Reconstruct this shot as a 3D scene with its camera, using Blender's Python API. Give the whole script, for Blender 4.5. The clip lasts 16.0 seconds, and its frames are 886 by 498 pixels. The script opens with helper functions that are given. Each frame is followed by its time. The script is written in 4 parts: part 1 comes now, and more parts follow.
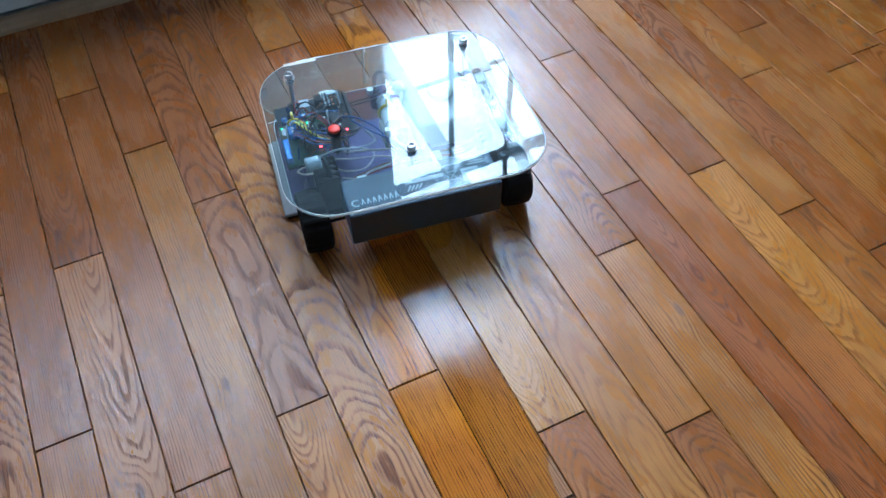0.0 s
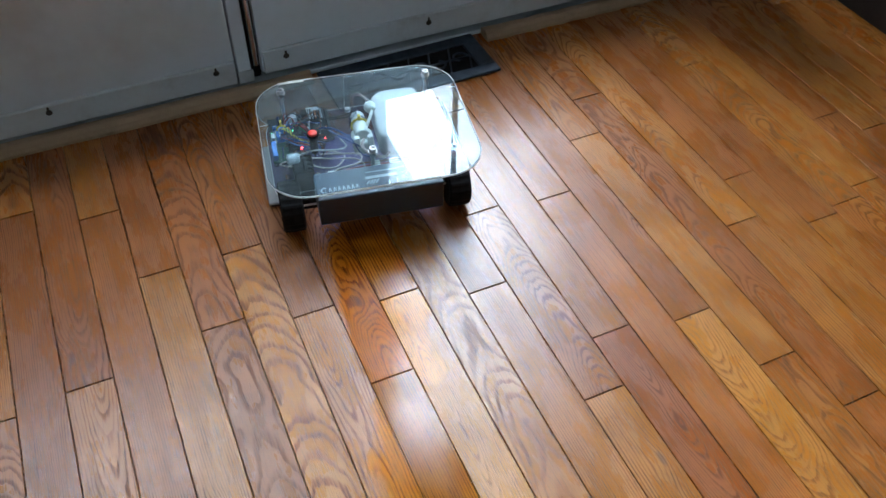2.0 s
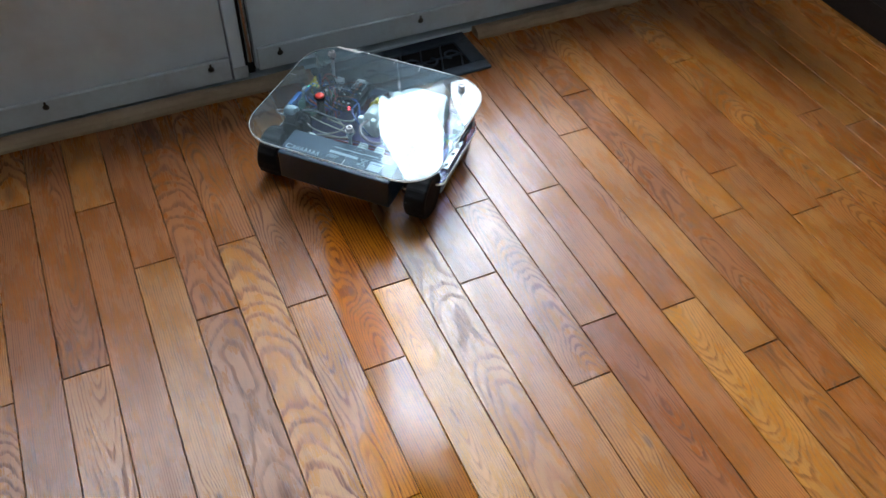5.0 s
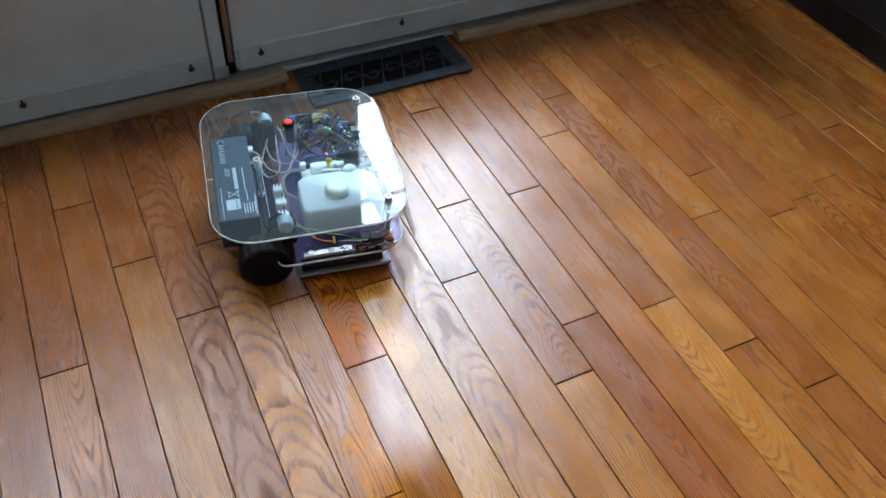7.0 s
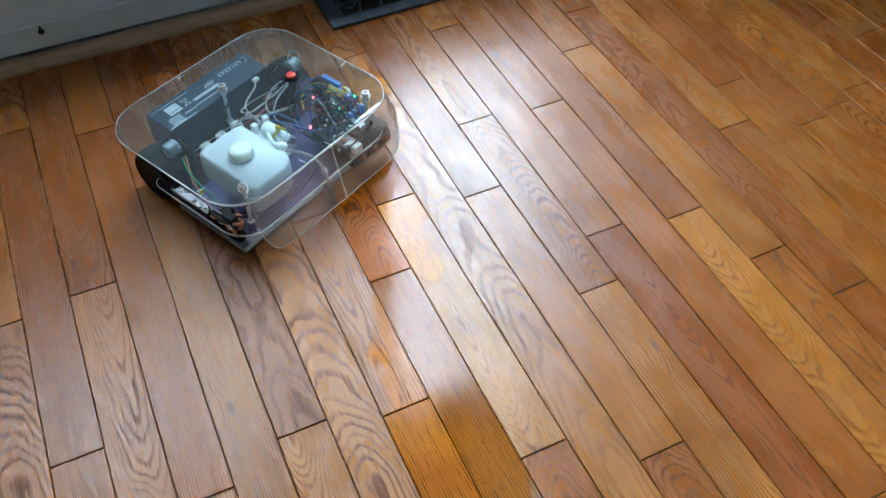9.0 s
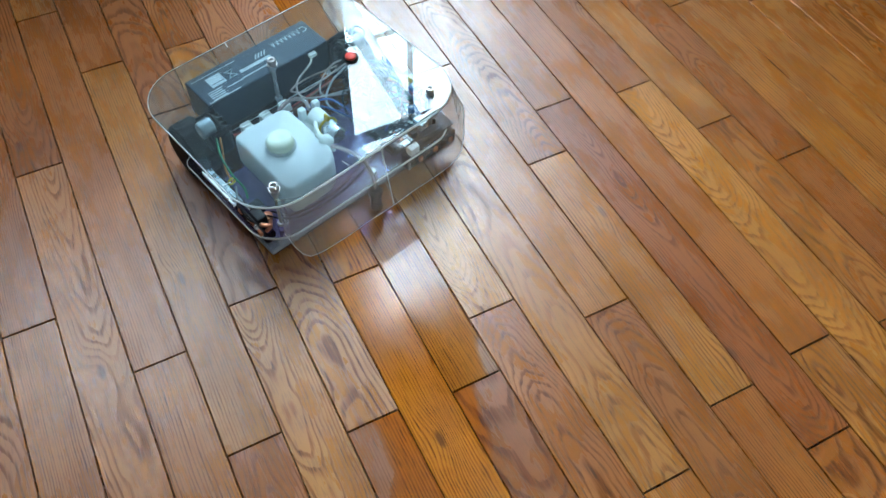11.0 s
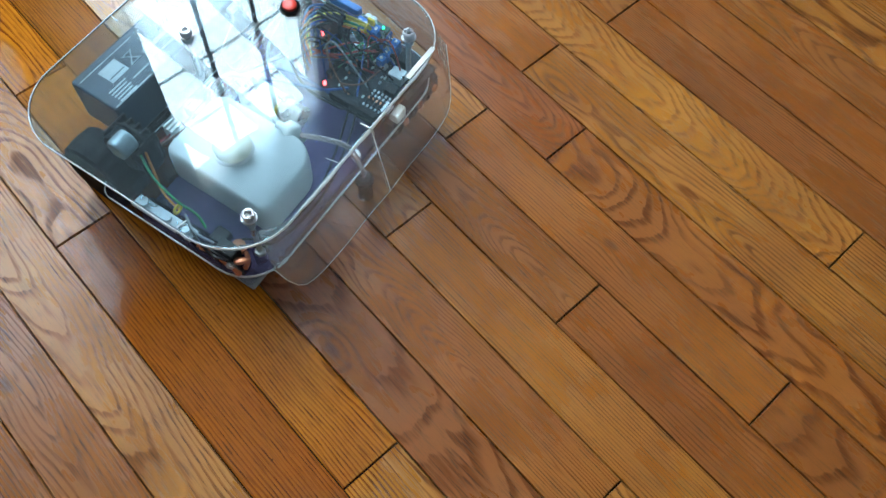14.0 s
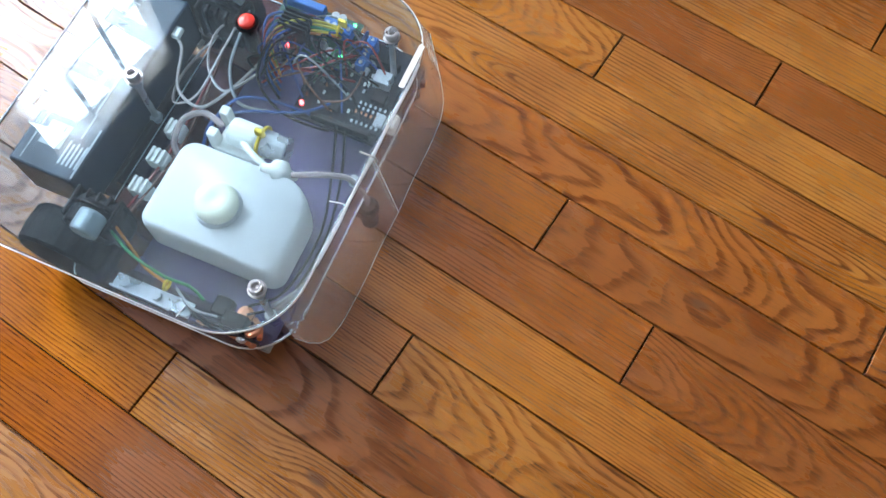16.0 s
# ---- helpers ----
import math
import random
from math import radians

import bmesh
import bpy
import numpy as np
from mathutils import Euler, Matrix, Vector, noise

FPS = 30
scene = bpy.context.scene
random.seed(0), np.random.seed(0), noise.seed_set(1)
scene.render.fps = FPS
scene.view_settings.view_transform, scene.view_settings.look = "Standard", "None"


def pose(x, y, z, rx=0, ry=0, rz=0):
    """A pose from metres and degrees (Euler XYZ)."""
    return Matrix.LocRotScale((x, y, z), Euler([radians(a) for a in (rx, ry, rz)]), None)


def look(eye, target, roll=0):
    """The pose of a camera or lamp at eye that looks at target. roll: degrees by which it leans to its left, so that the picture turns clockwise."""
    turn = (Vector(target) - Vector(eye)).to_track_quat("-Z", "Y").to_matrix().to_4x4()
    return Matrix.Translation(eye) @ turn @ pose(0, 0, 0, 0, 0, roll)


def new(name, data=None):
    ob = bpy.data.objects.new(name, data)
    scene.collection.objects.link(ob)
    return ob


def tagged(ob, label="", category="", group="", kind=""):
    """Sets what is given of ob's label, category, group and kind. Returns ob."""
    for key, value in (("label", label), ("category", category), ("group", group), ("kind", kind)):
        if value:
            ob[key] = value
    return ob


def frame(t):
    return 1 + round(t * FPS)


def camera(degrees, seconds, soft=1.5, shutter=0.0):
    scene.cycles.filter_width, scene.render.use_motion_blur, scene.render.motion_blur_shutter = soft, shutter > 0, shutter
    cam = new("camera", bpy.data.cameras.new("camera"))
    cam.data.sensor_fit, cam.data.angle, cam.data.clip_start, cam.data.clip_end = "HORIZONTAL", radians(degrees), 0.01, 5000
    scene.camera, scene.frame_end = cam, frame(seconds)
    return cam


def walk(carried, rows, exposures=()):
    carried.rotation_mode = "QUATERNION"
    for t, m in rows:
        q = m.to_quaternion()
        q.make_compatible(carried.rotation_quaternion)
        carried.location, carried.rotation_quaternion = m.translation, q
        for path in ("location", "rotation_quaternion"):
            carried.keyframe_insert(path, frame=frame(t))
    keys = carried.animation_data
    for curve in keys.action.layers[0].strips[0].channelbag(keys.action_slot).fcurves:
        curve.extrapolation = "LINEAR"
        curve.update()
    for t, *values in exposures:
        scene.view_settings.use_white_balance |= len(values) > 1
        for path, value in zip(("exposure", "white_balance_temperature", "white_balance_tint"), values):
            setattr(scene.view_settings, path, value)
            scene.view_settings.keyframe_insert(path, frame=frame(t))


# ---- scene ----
cam = camera(55.4, 16.0)
PATH = [
    (0, (0.162, -0.722, 0.777), (0.678, 0.393, -0.801), -1.2),
    (0.5, (0.16, -0.728, 0.8), (0.675, 0.439, -0.74), -1.5),
    (1, (0.158, -0.719, 0.843), (0.705, 0.493, -0.651), -1.7),
    (1.5, (0.181, -0.713, 0.866), (0.766, 0.514, -0.601), 0.9),
    (2, (0.173, -0.694, 0.873), (0.749, 0.533, -0.597), 1.3),
    (2.5, (0.17, -0.694, 0.879), (0.743, 0.549, -0.58), 1.0),
    (3, (0.166, -0.695, 0.879), (0.747, 0.537, -0.585), 1.2),
    (3.5, (0.16, -0.7, 0.889), (0.741, 0.543, -0.566), 1.5),
    (4, (0.153, -0.712, 0.884), (0.743, 0.528, -0.57), 1.9),
    (4.2, (0.157, -0.715, 0.881), (0.742, 0.522, -0.577), 1.8),
    (6.5, (0.165, -0.727, 0.869), (0.813, 0.485, -0.584), 2.7),
    (7, (0.151, -0.729, 0.864), (0.805, 0.494, -0.578), 3.6),
    (7.5, (0.15, -0.739, 0.853), (0.767, 0.47, -0.616), 2.4),
    (8, (0.151, -0.746, 0.843), (0.737, 0.444, -0.654), 1.3),
    (10.3, (0.139, -0.797, 0.812), (0.684, 0.303, -0.767), 0.7),
    (10.5, (0.144, -0.809, 0.805), (0.697, 0.271, -0.785), 0.6),
    (11, (0.147, -0.829, 0.79), (0.701, 0.2, -0.833), 1.4),
    (11.5, (0.15, -0.833, 0.778), (0.71, 0.151, -0.871), 2.3),
    (12, (0.159, -0.855, 0.76), (0.723, 0.095, -0.908), 1.3),
    (12.5, (0.181, -0.877, 0.744), (0.775, 0.004, -0.95), 0.7),
    (13, (0.189, -0.898, 0.732), (0.791, -0.089, -0.995), 1.0),
    (13.5, (0.209, -0.936, 0.711), (0.821, -0.193, -1.042), 0.9),
    (14, (0.237, -0.952, 0.684), (0.891, -0.331, -1.101), 4.8),
    (14.5, (0.255, -0.983, 0.672), (0.918, -0.414, -1.127), 5.3),
    (15, (0.283, -1.02, 0.657), (0.932, -0.522, -1.168), 4.9),
    (15.5, (0.303, -1.046, 0.648), (0.961, -0.608, -1.189), 4.8),
    (16, (0.31, -1.072, 0.641), (0.945, -0.695, -1.217), 3.4),
]
walk(cam, [(t, look(eye, target, roll)) for t, eye, target, roll in PATH], [(0, 0.02, 5480, 10), (1.5, 0.10, 6250, 13), (8.0, 0.09, 6500, 14), (10.5, 0.05, 6150, 6), (13.5, 0.02, 6200, 7), (14.5, 0.18, 6300, 10), (15.0, 0.28, 6600, 16), (16, 0.53, 6800, 22)])

# ---- world, lights, exposure ----
world = bpy.data.worlds.new("world")
scene.world = world
world.use_nodes = True
wn = world.node_tree.nodes
sky = wn.new("ShaderNodeTexSky")
sky.sky_type = "NISHITA"
sky.sun_disc = False
sky.sun_elevation = radians(50)
sky.sun_rotation = radians(200)
wn["Background"].inputs["Strength"].default_value = 0.15
world.node_tree.links.new(sky.outputs[0], wn["Background"].inputs["Color"])



def area_lamp(name, eye, target, w, h, watts, color):
    data = bpy.data.lights.new(name, "AREA")
    data.shape = "RECTANGLE"
    data.size, data.size_y, data.energy, data.color = w, h, watts, color
    ob = new(name, data)
    ob.matrix_world = look(eye, target)
    return ob


# sky light that falls through the two windows behind the low cabinet
area_lamp("sky_light_right_window", (1.36, 1.42, 2.20), (1.36, 0.0, 2.20), 1.5, 3.0, 515, (0.80, 0.92, 1.0))
area_lamp("sky_light_left_window", (-0.30, 1.42, 2.30), (-0.25, 0.0, 2.30), 1.35, 2.6, 95, (0.78, 0.91, 1.0))

# ---- materials ----


class Nodes:
    """A small writer of node trees."""

    def __init__(self, name):
        self.mat = bpy.data.materials.new(name)
        self.mat.use_nodes = True
        self.tree = self.mat.node_tree
        self.bsdf = self.tree.nodes["Principled BSDF"]

    def add(self, kind, **sets):
        n = self.tree.nodes.new(kind)
        for k, v in sets.items():
            if k == "op":
                n.operation = v
            elif k == "clamp":
                n.use_clamp = v
            elif k == "blend":
                n.blend_type = v
            elif k == "data":
                n.data_type = v
        return n

    def link(self, a, b):
        self.tree.links.new(a, b)

    def put(self, sock, v):
        if isinstance(v, bpy.types.NodeSocket):
            self.link(v, sock)
        else:
            sock.default_value = v

    def math(self, op, a, b=0.0, c=0.0, clamp=False):
        n = self.add("ShaderNodeMath", op=op, clamp=clamp)
        for i, v in enumerate((a, b, c)):
            self.put(n.inputs[i], v)
        return n.outputs[0]

    def vec(self, op, a, b):
        n = self.add("ShaderNodeVectorMath", op=op)
        self.put(n.inputs[0], a)
        self.put(n.inputs[1], b)
        return n.outputs["Value"] if op in ("DISTANCE", "LENGTH") else n.outputs["Vector"]

    def noise(self, vec, scale, detail=3.0, rough=0.55, distort=0.0):
        n = self.add("ShaderNodeTexNoise")
        if vec is not None:
            self.link(vec, n.inputs["Vector"])
        n.inputs["Scale"].default_value = scale
        n.inputs["Detail"].default_value = detail
        n.inputs["Roughness"].default_value = rough
        n.inputs["Distortion"].default_value = distort
        return n.outputs["Fac"]

    def ramp(self, fac, a, b, lo=0.0, hi=1.0):
        n = self.add("ShaderNodeMapRange")
        n.interpolation_type = "SMOOTHSTEP"
        self.put(n.inputs["Value"], fac)
        for k, v in (("From Min", a), ("From Max", b), ("To Min", lo), ("To Max", hi)):
            self.put(n.inputs[k], v)
        return n.outputs["Result"]

    def mix(self, fac, a, b, blend="MIX"):
        n = self.add("ShaderNodeMix", data="RGBA", blend=blend)
        self.put(n.inputs[0], fac)
        for s, v in ((n.inputs[6], a), (n.inputs[7], b)):
            self.put(s, (*v, 1) if isinstance(v, tuple) and len(v) == 3 else v)
        return n.outputs[2]

    def set(self, **kw):
        names = {"color": "Base Color", "rough": "Roughness", "metal": "Metallic", "ior": "IOR", "glass": "Transmission Weight",
                 "spec": "Specular IOR Level", "coat": "Coat Weight", "coat_rough": "Coat Roughness", "alpha": "Alpha",
                 "glow": "Emission Color", "glow_power": "Emission Strength", "sss": "Subsurface Weight", "sss_radius": "Subsurface Radius",
                 "sss_scale": "Subsurface Scale"}
        for k, v in kw.items():
            s = self.bsdf.inputs[names[k]]
            self.put(s, (*v, 1) if isinstance(v, tuple) and len(v) == 3 and k in ("color", "glow") else v)
        return self

    def bump(self, height, strength, dist):
        n = self.add("ShaderNodeBump")
        n.inputs["Strength"].default_value = strength
        n.inputs["Distance"].default_value = dist
        self.link(height, n.inputs["Height"])
        self.link(n.outputs[0], self.bsdf.inputs["Normal"])
        return self


# knots of the oak boards, metres
KNOTS = [(0.014, 0.05), (0.865, 0.093), (0.373, -0.008), (0.612, -0.364), (0.136, -0.233), (0.028, -0.309), (0.308, -0.534),
         (0.607, -0.812), (0.352, -0.724), (0.132, -0.57), (0.63, -0.589), (0.605, -1.139), (0.325, -0.967)]


def oak_material():
    n = Nodes("varnished_oak")
    pos = n.add("ShaderNodeNewGeometry").outputs["Position"]
    rnd = n.add("ShaderNodeObjectInfo").outputs["Random"]
    isl = n.add("ShaderNodeNewGeometry").outputs["Random Per Island"]
    seed = n.math("ADD", rnd, isl)
    off = n.add("ShaderNodeCombineXYZ")
    n.link(n.math("MULTIPLY", seed, 37.0), off.inputs[0])
    n.link(n.math("MULTIPLY", seed, 91.0), off.inputs[1])
    n.link(n.math("MULTIPLY", seed, 53.0), off.inputs[2])
    # knots bend the grain around them
    knot = None
    for kx, ky in KNOTS:
        d = n.vec("DISTANCE", n.vec("MULTIPLY", pos, (1.0, 0.42, 1.0)), (kx, ky * 0.42, 0.0))
        g = n.ramp(d, 0.0, 0.022, 1.0, 0.0)
        knot = g if knot is None else n.math("MAXIMUM", knot, g)
    # each board is a flat cut through a tree's rings: nested arches where it passes near the heart,
    # straight lines where it was sawn further out
    sep = n.add("ShaderNodeSeparateXYZ")
    n.link(pos, sep.inputs[0])
    across = n.math("MULTIPLY", n.math("SUBTRACT", n.math("FRACT", n.math("DIVIDE", sep.outputs[0], 0.057)), 0.5), 0.057)

    def roll(k, lo, hi):
        return n.math("MULTIPLY_ADD", n.math("FRACT", n.math("MULTIPLY", seed, k)), hi - lo, lo)

    straight = n.math("GREATER_THAN", roll(5.37, 0.0, 1.0), 0.55)
    heart_x = n.math("ADD", roll(19.3, -0.014, 0.014), n.math("MULTIPLY", straight, roll(23.9, 0.03, 0.07)))
    lean = n.math("MULTIPLY", roll(29.7, 0.05, 0.11), n.math("SUBTRACT", 1.0, n.math("MULTIPLY", straight, 0.8)))
    swell = n.noise(n.vec("ADD", n.vec("MULTIPLY", pos, (5.0, 5.0, 1.0)), off.outputs[0]), 1.0, 2.0, 0.5)
    depth = n.math("ADD", n.math("MULTIPLY", n.math("ADD", sep.outputs[1], roll(31.1, -0.4, 1.2)), lean), n.math("MULTIPLY", n.math("SUBTRACT", swell, 0.5), 0.035))
    dx = n.math("SUBTRACT", across, heart_x)
    field = n.math("SQRT", n.math("ADD", n.math("MULTIPLY", dx, dx), n.math("MULTIPLY", depth, depth)))
    waver = n.noise(n.vec("ADD", n.vec("MULTIPLY", pos, (38.0, 9.0, 1.0)), off.outputs[0]), 1.0, 3.0, 0.5)
    field = n.math("ADD", field, n.math("MULTIPLY", waver, 0.0065))
    field = n.math("ADD", field, n.math("MULTIPLY", knot, 0.007))
    field = n.math("ADD", field, n.math("MULTIPLY", n.noise(n.vec("MULTIPLY", pos, (260.0, 16.0, 1.0)), 1.0, 2.0, 0.5), 0.0011))
    year = n.math("FRACT", n.math("MULTIPLY", field, roll(7.31, 230.0, 430.0)))
    # each year's ring: a dark porous line that fades into the pale late wood
    rings = n.math("MULTIPLY", n.ramp(year, 0.0, 0.10), n.ramp(year, 0.20, 0.58, 1.0, 0.0))
    # some years leave a strong line and some hardly any
    years = n.add("ShaderNodeCombineXYZ")
    n.link(n.math("MULTIPLY_ADD", field, 170.0, n.math("MULTIPLY", seed, 61.0)), years.inputs[0])
    n.link(n.math("MULTIPLY", sep.outputs[1], 1.6), years.inputs[1])
    rings = n.math("MULTIPLY", rings, n.ramp(n.noise(years.outputs[0], 1.0, 1.0, 0.5), 0.30, 0.50, 0.55, 1.0))
    pores = n.noise(n.vec("ADD", n.vec("MULTIPLY", pos, (820.0, 40.0, 1.0)), off.outputs[0]), 1.0, 2.0, 0.6)
    pores = n.ramp(pores, 0.52, 0.64)
    streak = n.noise(n.vec("ADD", n.vec("MULTIPLY", pos, (170.0, 5.0, 1.0)), off.outputs[0]), 1.0, 3.0, 0.6)
    # the porous lines break up into short dashes along the grain
    dash = n.noise(n.vec("ADD", n.vec("MULTIPLY", pos, (420.0, 14.0, 1.0)), off.outputs[0]), 1.0, 2.0, 0.6)
    rings = n.math("MULTIPLY", rings, n.math("MULTIPLY", n.ramp(streak, 0.3, 0.55, 0.6, 1.0), n.ramp(dash, 0.34, 0.54, 0.5, 1.0)))
    blot = n.noise(n.vec("ADD", pos, off.outputs[0]), 9.0, 3.0, 0.5)
    tone = n.add("ShaderNodeValToRGB")
    cr = tone.color_ramp
    cr.elements[0].position, cr.elements[0].color = 0.0, (0.232, 0.067, 0.0072, 1)
    cr.elements[1].position, cr.elements[1].color = 1.0, (0.382, 0.150, 0.0185, 1)
    for p, c in ((0.25, (0.265, 0.082, 0.0088, 1)), (0.55, (0.305, 0.103, 0.0112, 1)), (0.8, (0.345, 0.126, 0.0140, 1))):
        e = cr.elements.new(p)
        e.color = c
    n.link(n.math("FRACT", n.math("MULTIPLY", seed, 3.17)), tone.inputs[0])
    col = n.mix(n.ramp(blot, 0.35, 0.7), tone.outputs[0], n.mix(0.5, tone.outputs[0], (0.20, 0.054, 0.0065)))
    ring_power = n.ramp(n.math("FRACT", n.math("MULTIPLY", seed, 11.7)), 0.0, 1.0, 0.70, 1.0)
    col = n.mix(n.math("MULTIPLY", rings, ring_power), col, n.mix(1.0, col, (0.35, 0.22, 0.15), "MULTIPLY"))
    col = n.mix(n.math("MULTIPLY", n.math("MULTIPLY", pores, n.ramp(rings, 0.0, 1.0, 0.34, 0.95)), 0.9), col, (0.036, 0.010, 0.003))
    nick = n.ramp(n.noise(pos, 130.0, 1.0, 0.5), 0.79, 0.82)
    col = n.mix(n.math("MULTIPLY", nick, 0.7), col, (0.05, 0.018, 0.008))
    heart = n.ramp(n.math("ADD", knot, n.math("MULTIPLY", streak, 0.1)), 0.90, 1.04)
    col = n.mix(n.math("MULTIPLY", heart, 0.8), col, (0.07, 0.022, 0.010))
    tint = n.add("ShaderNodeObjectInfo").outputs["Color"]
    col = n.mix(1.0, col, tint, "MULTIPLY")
    # the damp trail that the robot has left; the water stops at the joints here and there
    snapped = n.math("MULTIPLY_ADD", across, -0.62, sep.outputs[0])
    centre = n.math("MULTIPLY_ADD", sep.outputs[1], 0.17, 0.405)
    wob = n.math("MULTIPLY", n.math("SUBTRACT", n.noise(n.vec("MULTIPLY", pos, (14.0, 8.0, 1.0)), 1.0, 2.0, 0.5), 0.5), 0.045)
    side = n.math("ABSOLUTE", n.math("ADD", n.math("SUBTRACT", snapped, centre), n.math("ADD", wob, n.math("MULTIPLY", n.math("SUBTRACT", rnd, 0.5), 0.02))))
    wet = n.ramp(side, 0.050, 0.056, 1.0, 0.0)
    wet = n.math("MULTIPLY", wet, n.ramp(sep.outputs[1], -0.86, -0.78))
    wet = n.math("MULTIPLY", wet, n.ramp(sep.outputs[1], 0.22, 0.30, 1.0, 0.0))
    col = n.mix(wet, col, n.mix(1.0, col, (1.28, 1.18, 0.62), "MULTIPLY"))
    smear = n.noise(n.vec("MULTIPLY", pos, (30.0, 9.0, 1.0)), 1.0, 3.0, 0.6)
    rough = n.ramp(smear, 0.3, 0.75, 0.24, 0.32)
    rough = n.math("ADD", rough, n.math("ADD", n.math("MULTIPLY", pores, 0.03), n.math("MULTIPLY", rings, 0.05)))
    rough_wet = n.ramp(smear, 0.3, 0.75, 0.07, 0.15)
    mixr = n.add("ShaderNodeMix", data="FLOAT")
    n.put(mixr.inputs[0], wet)
    n.put(mixr.inputs[2], rough)
    n.put(mixr.inputs[3], rough_wet)
    n.set(color=col, rough=mixr.outputs[0], spec=n.ramp(rings, 0.0, 1.0, 0.5, 0.24), coat=n.math("MULTIPLY", n.ramp(rings, 0.0, 1.0, 0.50, 0.06), n.math("SUBTRACT", 1.0, wet)), coat_rough=mixr.outputs[0])
    h = n.math("ADD", n.math("MULTIPLY", pores, -0.25), n.math("MULTIPLY", streak, 0.5))
    h = n.math("ADD", h, n.math("MULTIPLY", n.noise(pos, 35.0, 2.0, 0.5), 0.9))
    n.bump(n.math("MULTIPLY", h, n.math("SUBTRACT", 1.0, n.math("MULTIPLY", wet, 0.75))), 0.25, 0.0010)
    return n.mat


def painted(name, color, rough, dirt=(0.25, 0.24, 0.22), amount=0.3, scale=6.0, bump=0.1):
    n = Nodes(name)
    pos = n.add("ShaderNodeTexCoord").outputs["Object"]
    a = n.ramp(n.noise(pos, scale, 5.0, 0.65), 0.48, 0.78)
    b = n.noise(pos, scale * 14, 3.0, 0.6)
    col = n.mix(n.math("MULTIPLY", a, amount), color, dirt)
    col = n.mix(n.ramp(b, 0.3, 0.8, 0.0, 0.18), col, tuple(c * 0.72 for c in color))
    n.set(color=col, rough=n.ramp(b, 0.2, 0.8, rough - 0.06, rough + 0.08))
    n.bump(b, bump, 0.001)
    return n.mat


def plastic(name, color, rough=0.4, vary=0.15, metal=0.0, scale=60.0, **kw):
    if max(color) < 0.05 and metal == 0.0:
        kw.setdefault("spec", 0.22)
    n = Nodes(name)
    pos = n.add("ShaderNodeTexCoord").outputs["Object"]
    b = n.noise(pos, scale, 3.0, 0.6)
    n.set(color=n.mix(n.ramp(b, 0.3, 0.75, 0.0, 1.0), color, tuple(c * (1 - vary) for c in color)),
          rough=n.ramp(b, 0.25, 0.75, max(0.02, rough - 0.05), rough + 0.06), metal=metal, **kw)
    return n.mat


def clear(name, color, rough=0.015, ior=1.49, smudge=0.03, body=1.0):
    n = Nodes(name)
    pos = n.add("ShaderNodeTexCoord").outputs["Object"]
    n.set(color=color, rough=n.ramp(n.noise(pos, 14.0, 4.0, 0.6), 0.5, 0.8, rough, rough + smudge), glass=body, ior=ior)
    return n.mat


def glowing(name, color, power):
    return Nodes(name).set(color=color, glow=color, glow_power=power, rough=0.3).mat


OAK = oak_material()
# dirt in the floor joints, and painted shade in the cabinet's foot gap
GAP = plastic("joint_dirt_and_recess_shade", (0.018, 0.011, 0.007), 0.9, 0.4)
DOOR = painted("grey_painted_door", (0.57, 0.68, 0.76), 0.5, (0.20, 0.20, 0.20), 0.35, 3.0)
STRIP = painted("grey_painted_strip", (0.49, 0.58, 0.64), 0.5, (0.17, 0.16, 0.15), 0.5, 9.0)
CHROME = plastic("worn_chrome", (0.72, 0.73, 0.74), 0.2, 0.3, 1.0)
STEEL = plastic("zinc_steel", (0.64, 0.67, 0.70), 0.30, 0.25, 0.8)
DULL = plastic("dull_metal", (0.30, 0.36, 0.39), 0.5, 0.35, 0.5)
BRASSY = plastic("tarnished_screw", (0.05, 0.045, 0.04), 0.5, 0.4, 0.6)
THRESH = painted("worn_threshold_wood", (0.30, 0.215, 0.135), 0.55, (0.08, 0.045, 0.025), 0.6, 18.0, 0.3)
VENT = plastic("dark_blue_cast_metal", (0.034, 0.055, 0.086), 0.5, 0.4, 0.3)
DUCT = plastic("dark_duct", (0.008, 0.008, 0.010), 0.8)
PLASTER = painted("wall_paint", (0.20, 0.185, 0.165), 0.8, (0.12, 0.11, 0.10), 0.3, 2.0)
CEIL = painted("ceiling_paint", (0.27, 0.255, 0.235), 0.85, (0.28, 0.27, 0.26), 0.3, 2.0)
DARKCLOTH = painted("dark_upholstery", (0.012, 0.013, 0.018), 0.9, (0.02, 0.02, 0.025), 0.5, 30.0, 0.4)


def tape_material():
    n = Nodes("translucent_tape")
    t = n.add("ShaderNodeBsdfTranslucent")
    t.inputs["Color"].default_value = (0.34, 0.38, 0.41, 1)
    m = n.add("ShaderNodeMixShader")
    m.inputs[0].default_value = 0.75
    n.set(color=(0.5, 0.52, 0.54), rough=0.6)
    n.link(n.bsdf.outputs[0], m.inputs[1])
    n.link(t.outputs[0], m.inputs[2])
    n.link(m.outputs[0], n.tree.nodes["Material Output"].inputs["Surface"])
    return n.mat


